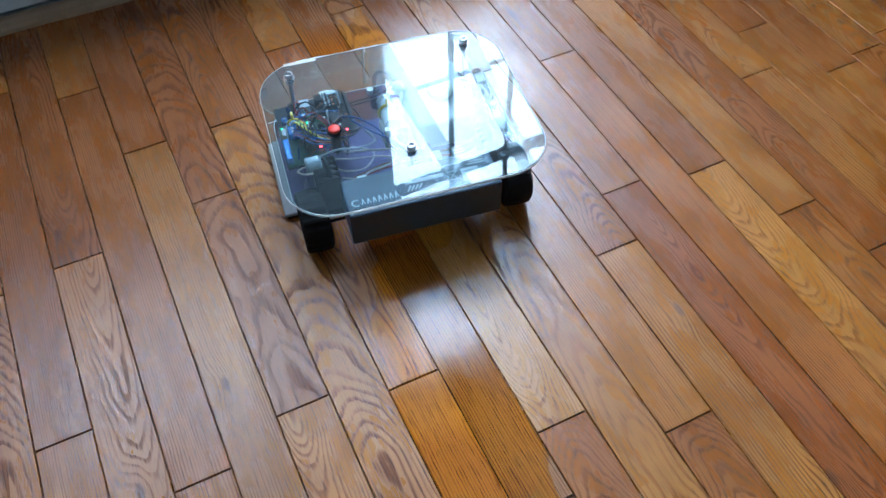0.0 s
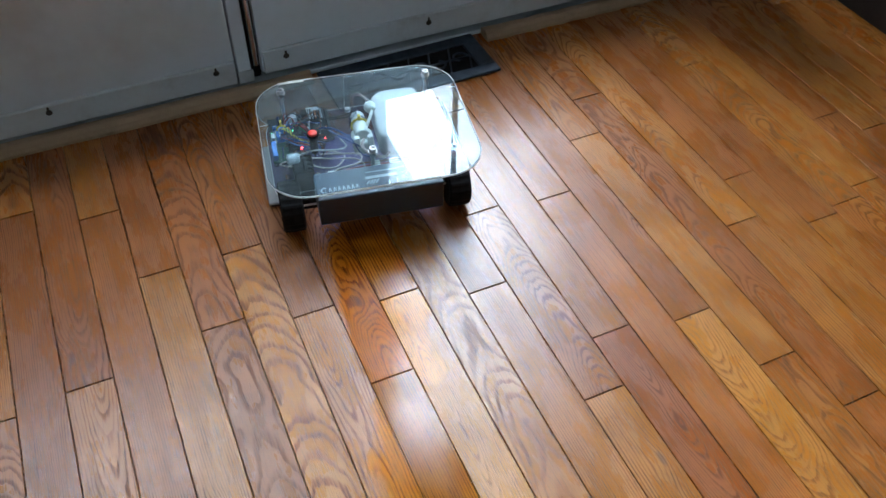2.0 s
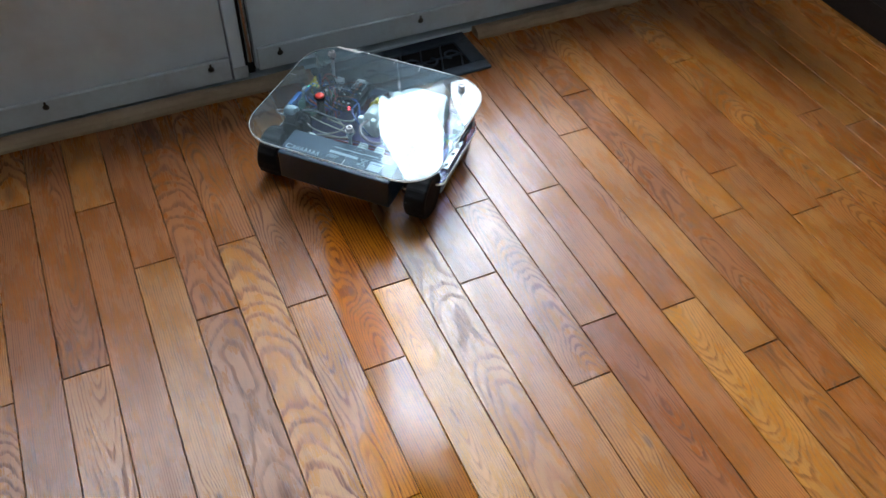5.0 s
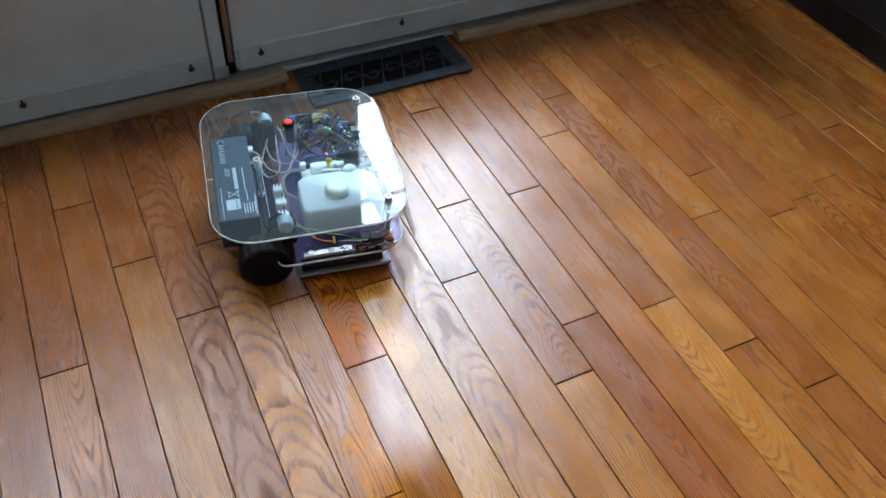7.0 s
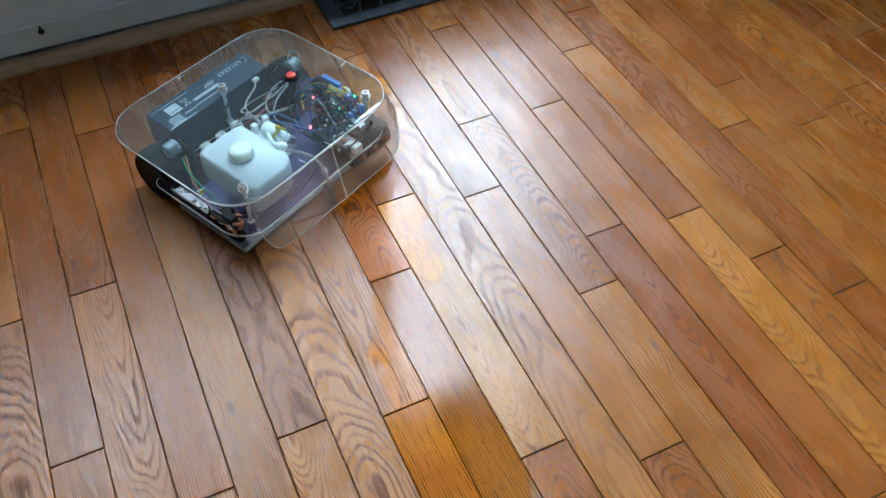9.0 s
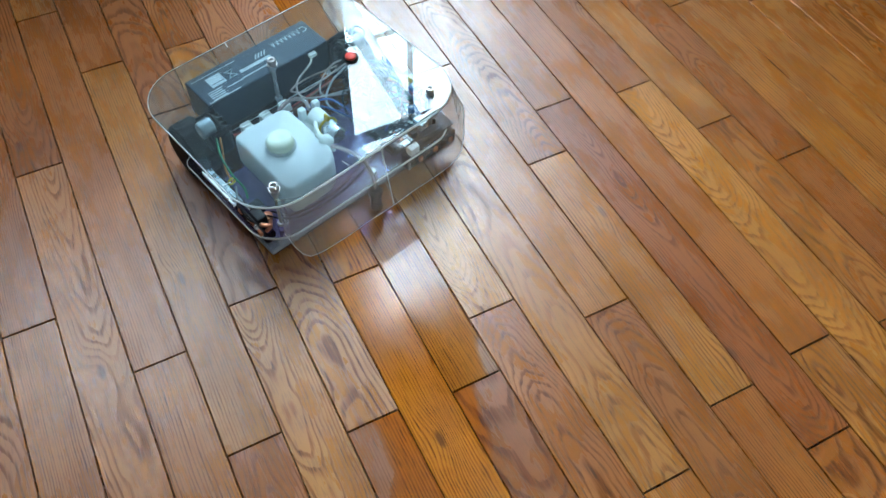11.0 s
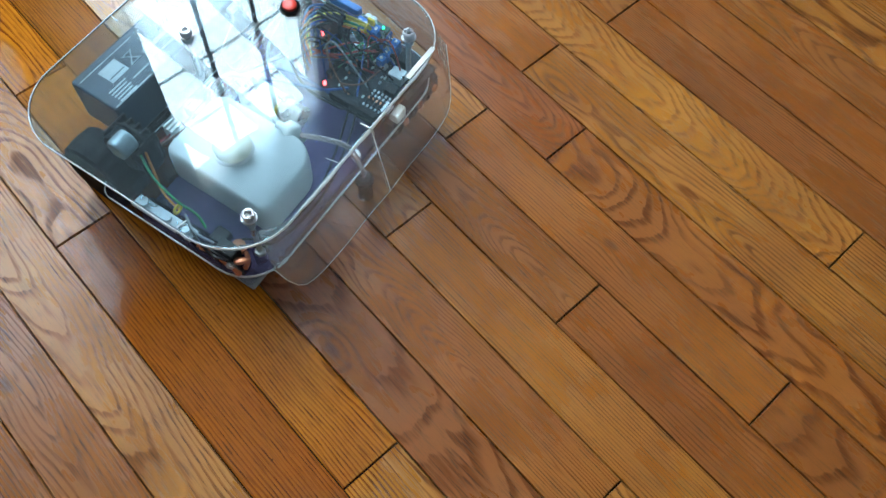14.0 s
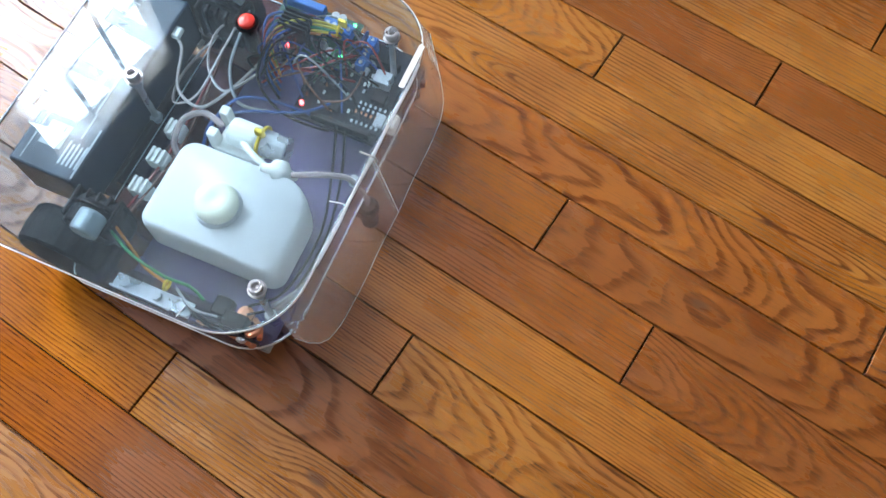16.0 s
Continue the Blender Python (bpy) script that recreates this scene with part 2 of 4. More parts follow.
TAPE = tape_material()
DARKWOOD = painted("black_painted_wood", (0.010, 0.010, 0.013), 0.55, (0.02, 0.02, 0.024), 0.4, 8.0)
IRON = plastic("black_window_bar", (0.015, 0.016, 0.018), 0.5, 0.3)
PANE = clear("window_glass", (0.97, 0.985, 0.98), 0.0, 1.45, 0.0)
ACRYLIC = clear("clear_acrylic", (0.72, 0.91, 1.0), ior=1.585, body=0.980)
EDGE = Nodes("frosted_acrylic_edge").set(color=(0.80, 0.88, 0.90), rough=0.35, glass=0.45, ior=1.49).mat
PURPLE = clear("lilac_film_acrylic", (0.44, 0.38, 0.70), 0.06, 1.49, 0.08)
SHEET = clear("thin_clear_plastic", (0.90, 0.96, 0.98), 0.025, 1.42, 0.07, 0.89)
BLACK = plastic("black_plastic", (0.008, 0.009, 0.011), 0.42, 0.3)
RUBBER = plastic("black_rubber", (0.006, 0.006, 0.007), 0.75, 0.3)
BATTERY = plastic("slate_battery_case", (0.006, 0.026, 0.052), 0.38, 0.2)
INK = plastic("pale_print", (0.42, 0.46, 0.49), 0.5, 0.25)
TANK = Nodes("milky_polythene").set(color=(0.58, 0.60, 0.60), rough=0.42, sss=0.6, sss_radius=(0.02, 0.02, 0.02), sss_scale=0.5).mat
CAPM = Nodes("ivory_polythene").set(color=(0.70, 0.70, 0.56), rough=0.45, sss=0.3, sss_radius=(0.01, 0.01, 0.008), sss_scale=0.4).mat
WHITEP = plastic("white_nylon", (0.74, 0.76, 0.72), 0.4, 0.1)
YELLOW = plastic("yellow_tie", (0.75, 0.52, 0.03), 0.4, 0.15)
RED = plastic("red_button", (0.72, 0.035, 0.02), 0.35, 0.15)
PINKHOSE = Nodes("pinkish_silicone_hose").set(color=(0.82, 0.68, 0.66), rough=0.25, glass=0.7, ior=1.4).mat
BOARD = plastic("dark_circuit_board", (0.006, 0.012, 0.020), 0.4, 0.4, scale=300.0)
GREENB = plastic("green_circuit_board", (0.012, 0.085, 0.055), 0.35, 0.4, scale=300.0)
CHIP = plastic("chip_resin", (0.018, 0.019, 0.022), 0.45, 0.2)
TERM = plastic("blue_terminal", (0.02, 0.16, 0.50), 0.4, 0.2)
COPPER = plastic("bare_copper", (0.72, 0.30, 0.17), 0.32, 0.3, 0.9)
GREYMOP = painted("grey_felt_board", (0.36, 0.37, 0.37), 0.7, (0.22, 0.22, 0.22), 0.4, 40.0, 0.3)
WIRES = {k: plastic(k + "_wire", c, 0.4, 0.15) for k, c in (("black", (0.012, 0.012, 0.014)), ("white", (0.38, 0.33, 0.31)), ("red", (0.30, 0.025, 0.02)),
         ("blue", (0.025, 0.075, 0.25)), ("yellow", (0.62, 0.50, 0.06)), ("grey", (0.30, 0.31, 0.32)), ("green", (0.03, 0.24, 0.09)), ("brown", (0.16, 0.06, 0.03)), ("orange", (0.62, 0.20, 0.03)))}
LED_R = glowing("red_led", (1.0, 0.05, 0.05), 14.0)
LED_G = glowing("green_led", (0.05, 1.0, 0.25), 6.0)

# ---- mesh tools ----


def link_mesh(name, bm, mat, smooth=False):
    me = bpy.data.meshes.new(name)
    bm.normal_update()
    bm.to_mesh(me)
    bm.free()
    me.materials.append(mat)
    if smooth:
        for p in me.polygons:
            p.use_smooth = True
    return me


def part(name, bm, mat, parent=None, label="", at=None, smooth=False):
    """Links a bmesh as one mesh object, under a thing or a part if one is given."""
    ob = new(name, link_mesh(name, bm, mat, smooth))
    if at is not None:
        ob.matrix_basis = at
    if parent is not None:
        ob.parent = parent
    if label:
        tagged(ob, label)
    return ob


def empty(name, at, label, category, **kw):
    ob = new(name)
    ob.matrix_basis = at
    ob.empty_display_size = 0.05
    return tagged(ob, label, category, **kw)


def box(x0, x1, y0, y1, z0, z1, bevel=0.0, seg=1, bm=None):
    bm = bm or bmesh.new()
    r = bmesh.ops.create_cube(bm, size=1.0, matrix=Matrix.Translation(((x0 + x1) / 2, (y0 + y1) / 2, (z0 + z1) / 2)) @ Matrix.Diagonal((x1 - x0, y1 - y0, z1 - z0, 1)))
    if bevel:
        es = list({e for v in r["verts"] for e in v.link_edges})
        bmesh.ops.bevel(bm, geom=es, offset=bevel, segments=seg, affect="EDGES", profile=0.5)
    return bm


def rod(r0, r1, h, m=None, seg=20, bevel=0.0, bm=None):
    """A tapered cylinder along z from 0 to h."""
    bm = bm or bmesh.new()
    m = m or Matrix.Identity(4)
    r = bmesh.ops.create_cone(bm, cap_ends=True, segments=seg, radius1=r0, radius2=r1, depth=h, matrix=m @ Matrix.Translation((0, 0, h / 2)))
    if bevel:
        vs = set(r["verts"])
        es = [e for e in bm.edges if e.verts[0] in vs and e.verts[1] in vs and any(len(f.verts) > 4 for f in e.link_faces)]
        bmesh.ops.bevel(bm, geom=es, offset=bevel, segments=2, affect="EDGES", profile=0.5)
    return bm


def lathe(profile, seg=28, m=None, bm=None):
    """Turns (radius, height) pairs round z."""
    bm = bm or bmesh.new()
    m = m or Matrix.Identity(4)
    rings = []
    for r, z in profile:
        rings.append([bm.verts.new(m @ Vector((r * math.cos(2 * math.pi * i / seg), r * math.sin(2 * math.pi * i / seg), z))) for i in range(seg)])
    for a, b in zip(rings, rings[1:]):
        for i in range(seg):
            bm.faces.new((a[i], a[(i + 1) % seg], b[(i + 1) % seg], b[i]))
    bm.faces.new(list(reversed(rings[0])))
    bm.faces.new(rings[-1])
    return bm


def outline(x0, x1, y0, y1, r, seg=10):
    """A rounded rectangle, counter-clockwise; r is one radius or four from the corner x1 y0 on."""
    rs = r if isinstance(r, (tuple, list)) else (r,) * 4
    out = []
    for (cx, cy, a0), q in zip(((x1, y0, -90), (x1, y1, 0), (x0, y1, 90), (x0, y0, 180)), rs):
        sx, sy = (-1 if cx == x1 else 1), (1 if cy == y0 else -1)
        for i in range(seg + 1):
            a = radians(a0 + 90 * i / seg)
            out.append((cx + sx * q + q * math.cos(a), cy + sy * q + q * math.sin(a)))
    return out


def slab(pts, z0, z1, bevel=0.0):
    bm = bmesh.new()
    f = bm.faces.new([bm.verts.new((x, y, z0)) for x, y in pts])
    up = bmesh.ops.extrude_face_region(bm, geom=[f])
    bmesh.ops.translate(bm, verts=[v for v in up["geom"] if isinstance(v, bmesh.types.BMVert)], vec=(0, 0, z1 - z0))
    bmesh.ops.recalc_face_normals(bm, faces=bm.faces)
    if bevel:
        es = [e for e in bm.edges if any(len(g.verts) > 4 for g in e.link_faces)]
        bmesh.ops.bevel(bm, geom=es, offset=bevel, segments=1, affect="EDGES")
    return bm


def band(pts, z0, z1, out=0.0004):
    """A thin closed ring that lies on the edge of a slab."""
    bm = bmesh.new()
    c = Vector((sum(p[0] for p in pts) / len(pts), sum(p[1] for p in pts) / len(pts)))
    n = len(pts)
    rows = []
    for k, (x, y) in enumerate(pts):
        t = Vector(pts[(k + 1) % n]) - Vector(pts[k - 1])
        o = Vector((t.y, -t.x)).normalized()
        a, b = Vector((x, y)) + o * out, Vector((x, y)) + o * (out + 0.0007)
        rows.append([bm.verts.new((a.x, a.y, z0)), bm.verts.new((b.x, b.y, z0)), bm.verts.new((b.x, b.y, z1)), bm.verts.new((a.x, a.y, z1))])
    for k in range(n):
        p, q = rows[k], rows[(k + 1) % n]
        for i in range(4):
            bm.faces.new((p[i], q[i], q[(i + 1) % 4], p[(i + 1) % 4]))
    bmesh.ops.recalc_face_normals(bm, faces=bm.faces)
    return bm


def tube(points, r, seg=7, steps=6, bm=None):
    """A round cord through the points."""
    bm = bm or bmesh.new()
    P = [Vector(p) for p in points]
    line = []
    for i in range(len(P) - 1):
        p0, p1, p2, p3 = P[max(i - 1, 0)], P[i], P[i + 1], P[min(i + 2, len(P) - 1)]
        for s in range(steps):
            t = s / steps
            line.append(0.5 * ((2 * p1) + (p2 - p0) * t + (2 * p0 - 5 * p1 + 4 * p2 - p3) * t * t + (3 * p1 - p0 - 3 * p2 + p3) * t ** 3))
    line.append(P[-1])
    rings = []
    side = None
    for i, p in enumerate(line):
        d = (line[min(i + 1, len(line) - 1)] - line[max(i - 1, 0)]).normalized()
        if side is None:
            side = d.cross(Vector((0, 0, 1)))
            if side.length < 0.1:
                side = d.cross(Vector((1, 0, 0)))
        side = (side - d * side.dot(d)).normalized()
        up = d.cross(side)
        rings.append([bm.verts.new(p + side * (r * math.cos(2 * math.pi * k / seg)) + up * (r * math.sin(2 * math.pi * k / seg))) for k in range(seg)])
    for a, b in zip(rings, rings[1:]):
        for k in range(seg):
            bm.faces.new((a[k], b[k], b[(k + 1) % seg], a[(k + 1) % seg]))
    bm.faces.new(rings[0])
    bm.faces.new(list(reversed(rings[-1])))
    bmesh.ops.recalc_face_normals(bm, faces=bm.faces)
    return bm


# ---- the room ----
WALL_Y = 0.5
BACK_Y = 1.10
X0, X1, Y0, H = -1.7, 2.3, -2.7, 3.2
WINDOWS = ((-0.70, 0.30, 1.45, 2.95), (0.828, 1.510, 0.775, 2.80))


def room():
    t = 0.12
    tagged(part("wall_west", box(X0 - t, X0, Y0 - t, BACK_Y + t, 0, H), PLASTER), "plain painted wall", "wall", kind="structure")
    tagged(part("wall_east", box(X1, X1 + t, Y0 - t, BACK_Y + t, 0, H), PLASTER), "plain painted wall", "wall", kind="structure")
    tagged(part("wall_south", box(X0, X1, Y0 - t, Y0, 0, H), PLASTER), "plain painted wall behind the room", "wall", kind="structure")
    tagged(part("ceiling", box(X0 - t, X1 + t, Y0 - t, BACK_Y + t, H, H + t), CEIL), "plain white ceiling", "ceiling", kind="structure")
    # wall with the two windows behind the low cabinet
    (a0, a1), (b0, b1) = (w[:2] for w in WINDOWS)
    bm = box(X0, a0, BACK_Y, BACK_Y + t, 0.0, H)
    box(a1, b0, BACK_Y, BACK_Y + t, 0.0, H, bm=bm)
    box(b1, X1, BACK_Y, BACK_Y + t, 0.0, H, bm=bm)
    for x0, x1, z0, z1 in WINDOWS:
        box(x0, x1, BACK_Y, BACK_Y + t, 0.0, z0, bm=bm)
        box(x0, x1, BACK_Y, BACK_Y + t, z1, H, bm=bm)
    tagged(part("wall_north", bm, PLASTER), "painted wall with windows above the low cabinet", "wall", kind="structure")
    tagged(part("ground", box(-6, 6, BACK_Y + t, 8, -0.30, -0.20), PLASTER), "pale paving outside the windows", "ground", kind="structure")


def window(name, x0, x1, z0, z1, bars_x, bars_z, tapes):
    w = empty(name, Matrix.Identity(4), "tall bright window with dark glazing bars", "window", kind="structure")
    y = BACK_Y + 0.03
    part("window_sill", box(x0 - 0.03, x1 + 0.03, BACK_Y - 0.03, BACK_Y - 0.0005, z0 - 0.025, z0, 0.003), DOOR, w)
    pane = part("pane", box(x0 + 0.001, x1 - 0.001, y + 0.014, y + 0.018, z0 + 0.001, z1 - 0.001), PANE, w)
    pane.visible_shadow = False
    for bx, wd in bars_x:
        part("glazing_bar", box(bx - wd / 2, bx + wd / 2, y, y + 0.012, z0 + 0.001, z1 - 0.001, 0.001), IRON, w)
    for bz, wd in bars_z:
        part("glazing_bar", box(x0 + 0.001, x1 - 0.001, y + 0.0185, y + 0.030, bz - wd / 2, bz + wd / 2, 0.001), IRON, w)
    for k in range(tapes):
        # strips of translucent tape slanting over the glass
        bm = bmesh.new()
        slope = 2.6
        x = 1.02 + 0.26 * (k - 5)
        pts = []
        za, zb = z0 + 0.01, z1 - 0.01
        for off, (u, v) in ((-0.034, (za, zb)), (0.034, (zb, za))):
            for z in (u, v):
                pts.append(Vector((x + off + (z - 1.5) / slope, 0, z)))
        f = bm.faces.new([bm.verts.new((p.x, y + 0.0125, p.z)) for p in pts])
        for co, no in (((x0 + 0.004, 0, 0), (1, 0, 0)), ((x1 - 0.004, 0, 0), (-1, 0, 0))):
            bmesh.ops.bisect_plane(bm, geom=list(bm.verts) + list(bm.edges) + list(bm.faces), plane_co=co, plane_no=no, clear_inner=True)
        if len(bm.faces) == 0:
            bm.free()
            continue
        part("tape_strip", bm, TAPE, w, "slanting strip of translucent tape")
    return w


def screw(parent, x, z, y):
    """A screw with a flat dark head in a keyhole slot."""
    m = Matrix.Translation((x, y, z)) @ pose(0, 0, 0, 90)
    bm = lathe(((0.0045, 0.0), (0.0052, 0.0012), (0.0040, 0.0028), (0.0015, 0.0034)), 14, m)
    box(x - 0.0018, x + 0.0018, y - 0.0018, y, z + 0.003, z + 0.010, 0.0006, 1, bm)
    part("screw", bm, BRASSY, parent, "dark tarnished screw")


def low_cabinet():
    """A low built-in cabinet under the windows, with two doors, screwed bottom strips and a lipped top."""
    c = empty("low_cabinet", Matrix.Identity(4), "low grey painted built-in cabinet with worn screwed strips", "cabinet")
    y0, y1 = WALL_Y + 0.006, WALL_Y + 0.026
    z1 = 0.2385
    left = part("door", box(-1.28, 0.3495, y0, y1, 0.0185, z1, 0.0015), DOOR, c, "grey painted cabinet door with chipped strip")
    right = part("door", box(0.392, 1.27, y0, y1, 0.0230, z1, 0.0015), DOOR, c, "grey painted cabinet door with chipped strip")
    part("bottom_strip", box(-1.28, 0.3485, y0 - 0.008, y0 - 0.0003, 0.0180, 0.060, 0.0015), STRIP, left, "chipped grey strip")
    part("bottom_strip", box(0.396, 1.27, y0 - 0.007, y0 - 0.0003, 0.0225, 0.066, 0.0015), STRIP, right, "chipped grey strip")
    for x in (-1.0, -0.72, -0.46, -0.20, 0.055, 0.316):
        screw(left, x, 0.048, y0 - 0.008)
    for x in (0.435, 0.695, 0.95, 1.21):
        screw(right, x, 0.050, y0 - 0.007)
    post = part("post", box(0.352, 0.3745, y0 - 0.001, y1, 0.0125, z1, 0.002), DOOR, c)
    part("post_foot", box(0.3515, 0.3775, y0 - 0.004, y0 - 0.0012, 0.0130, 0.036, 0.001), STRIP, post)
    part("metal_strip", rod(0.0042, 0.0042, z1 - 0.045, Matrix.Translation((0.3835, WALL_Y + 0.002, 0.044)), 12), CHROME, c, "bright metal strip")
    part("seal", box(0.3755, 0.3915, y0 + 0.008, y1 + 0.01, 0.0125, z1), RUBBER, c, "dark gap seal")
    part("cabinet_top", box(-1.6, 1.29, WALL_Y - 0.012, BACK_Y - 0.001, 0.240, 0.268, 0.004, 2), DOOR, c, "grey painted cabinet top with a rounded lip")
    part("side_panel", box(1.2705, 1.29, y0, BACK_Y - 0.001, 0.0125, z1, 0.001), DOOR, c)
    part("plinth", box(-1.6, 1.268, WALL_Y + 0.0005, WALL_Y + 0.030, 0.0003, 0.0085, 0.001), STRIP, c)
    # near-black board that puts the foot gap's shade into colour
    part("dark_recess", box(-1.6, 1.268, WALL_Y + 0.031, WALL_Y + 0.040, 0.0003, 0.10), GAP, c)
    # threshold, broken by the floor vent
    for i, (a, b) in enumerate(((-1.5, 0.470), (0.800, 1.268))):
        pts = [(0.0, 0.0), (0.030, 0.0), (0.030, 0.012), (0.022, 0.0165), (0.012, 0.0165), (0.004, 0.012), (0.0, 0.006)]
        bm = bmesh.new()
        n = 24
        rings = [[bm.verts.new((a + (b - a) * k / n, WALL_Y - 0.030 + p + 0.0012 * math.sin(k * 2.1 + i), z * (1 + 0.05 * math.sin(k * 1.3)))) for p, z in pts] for k in range(n + 1)]
        for r, s in zip(rings, rings[1:]):
            for k in range(len(pts)):
                bm.faces.new((r[k], r[(k + 1) % len(pts)], s[(k + 1) % len(pts)], s[k]))
        bm.faces.new(rings[0])
        bm.faces.new(list(reversed(rings[-1])))
        bmesh.ops.recalc_face_normals(bm, faces=bm.faces)
        tagged(part("trim_%d" % (i + 1), bm, THRESH), "worn brown wooden trim along the cabinet foot", "trim", kind="structure")


def floor_vent():
    """A cast floor register with scrolls."""
    v = empty("floor_vent", pose(0.632, 0.438, 0.0, 0, 0, 1.0), "dark blue cast metal floor vent with scrollwork beside the threshold", "floor vent")
    hx, hy = 0.149, 0.060
    bm = bmesh.new()
    for a, b, c, d in ((-hx, hx, -hy, -hy + 0.024), (-hx, hx, hy - 0.024, hy), (-hx, -hx + 0.03, -hy + 0.024, hy - 0.024), (hx - 0.03, hx, -hy + 0.024, hy - 0.024)):
        box(a, b, c, d, 0.0005, 0.006, 0.0015, 1, bm)
    part("frame", bm, VENT, v)
    part("duct", box(-hx + 0.01, hx - 0.01, -hy + 0.01, hy - 0.01, 0.0004, 0.0014), DUCT, v, "dark duct opening")
    for k in range(6):
        x = -0.098 + 0.039 * k
        s = 1 if k % 2 else -1
        pts = []
        for i in range(16):
            a = i / 15 * 4.4
            q = 0.0175 * (1 - i / 22)
            pts.append((x + q * math.cos(a + (0 if s > 0 else math.pi)), s * q * math.sin(a) * 1.1, 0.0036))
        part("scroll", tube(pts, 0.0021, 5, 2), VENT, v)
    for k in range(7):
        x = -0.117 + 0.039 * k
        part("bar", tube(((x - 0.014, -0.038, 0.0032), (x, 0.0, 0.0036), (x + 0.014, 0.038, 0.0032)), 0.0017, 5, 4), VENT, v)
    part("rim", box(-0.121, 0.121, -0.0015, 0.0015, 0.0015, 0.0045), VENT, v)


def dark_cupboard():
    """A chest-high dark cupboard that stands beside the low cabinet."""
    c = empty("cupboard", pose(0.10, 0, 0), "chest-high black painted cupboard beside the low cabinet", "cupboard")
    part("carcass", box(1.385, 2.15, 0.060, 1.09, 0.06, 1.12, 0.004), DARKWOOD, c)
    part("plinth", box(1.395, 2.14, 0.080, 1.08, 0.0005, 0.0595), DARKWOOD, c)
    part("top", box(1.378, 2.16, 0.030, 1.095, 1.1205, 1.145, 0.004, 2), DARKWOOD, c)
    for a, b in ((1.392, 1.812), (1.817, 2.143)):
        d = part("door", box(a, b, 0.040, 0.0595, 0.07, 1.11, 0.003), DARKWOOD, c)
        part("knob", lathe(((0.006, 0.0), (0.006, 0.012), (0.014, 0.018), (0.014, 0.026), (0.005, 0.032)), 18, Matrix.Translation((b - 0.04 if a < 1.5 else a + 0.04, 0.040, 0.62)) @ pose(0, 0, 0, 90)), BLACK, d)


def floor_shade_box():
    """An unseen dark lidded box, added on the cabinet top in the corner beside the cupboard to shade the floor before
    it.
    """
    c = empty("floor_shade_box", pose(1.262, 0.66, 0.2683), "unseen dark fabric box added on the cabinet top to shade the floor", "box")
    part("body", box(-0.132, 0.132, -0.140, 0.140, 0.0, 0.540, 0.012, 2), DARKCLOTH, c)
    part("lid", box(-0.137, 0.137, -0.145, 0.145, 0.5405, 0.570, 0.010, 2), DARKCLOTH, c)
    part("handle", tube(((-0.05, -0.141, 0.30), (-0.03, -0.156, 0.285), (0.03, -0.156, 0.285), (0.05, -0.141, 0.30)), 0.006, 7, 5), DARKCLOTH, c)


# ---- the robot ----
TOP = outline(-0.148, 0.148, -0.137, 0.117, 0.055, 12)
LOW = outline(-0.140, 0.140, -0.062, 0.110, (0.012, 0.040, 0.040, 0.012), 8)
ZT, ZL = 0.103, 0.043      # undersides of the two decks


def wire(robot, color, points, r=0.0011):
    part(color + "_wire", tube(points, r, 6, 6), WIRES[color], robot)


def post(robot, x, y, zfoot, ztop, lean=(0.0, 0.0)):
    m = Matrix.Translation((x, y, 0))
    p = part("post", rod(0.0025, 0.0025, ztop - zfoot - 0.004, m @ Matrix.Translation((0, 0, zfoot)), 12), STEEL, robot, "threaded steel post")
    part("bolt_head", lathe(((0.0052, ztop), (0.0052, ztop + 0.0062), (0.0046, ztop + 0.0068), (0.0030, ztop + 0.0068), (0.0027, ztop + 0.0035), (0.0004, ztop + 0.0035)), 20, m), STEEL, p, "socket head bolt")
    part("washer", lathe(((0.0030, ztop - 0.0004), (0.0066, ztop - 0.0004), (0.0066, ztop + 0.0008), (0.0030, ztop + 0.0008)), 20, m), STEEL, p)
    for z in (ZT - 0.0055, zfoot + 0.004, zfoot - 0.009):
        part("nut", rod(0.0052, 0.0052, 0.0045, m @ Matrix.Translation((0, 0, z)), 6, 0.0004), STEEL, p)
    return p


WX, WY = {-1: -0.122, 1: 0.116}, -0.078     # where the wheels sit


def wheel(robot, s):
    """A rubber drive wheel with a plastic hub; it turns about its x axis."""
    w = new("wheel")
    w.parent = robot
    w.matrix_basis = pose(WX[s], WY, 0.0365)
    tagged(w, "black rubber drive wheel")
    turn = pose(0, 0, 0, 0, 90, 0)
    r = 0.0365
    bm = bmesh.new()
    rings, seg = [], 72
    for q, h in ((0.022, -0.0145), (r - 0.004, -0.016), (r - 0.001, -0.0135), (r, 0.0), (r - 0.001, 0.0135), (r - 0.004, 0.016), (0.022, 0.0145)):
        ring = []
        for i in range(seg):
            # the tread is blocks with grooves between
            d = q - (0.0009 if q > r - 0.002 and i % 4 < 2 else 0.0)
            a = 2 * math.pi * i / seg
            ring.append(bm.verts.new((h, d * math.cos(a), d * math.sin(a))))
        rings.append(ring)
    for a, b in zip(rings, rings[1:]):
        for i in range(seg):
            bm.faces.new((a[i], a[(i + 1) % seg], b[(i + 1) % seg], b[i]))
    bm.faces.new(list(reversed(rings[0])))
    bm.faces.new(rings[-1])
    bmesh.ops.recalc_face_normals(bm, faces=bm.faces)
    part("tyre", bm, RUBBER, w)
    bm = lathe(((0.0215, -0.010), (0.0215, 0.010), (0.006, 0.0125), (0.004, 0.0125)), 24, turn)
    part("hub", bm, BLACK, w)
    return w


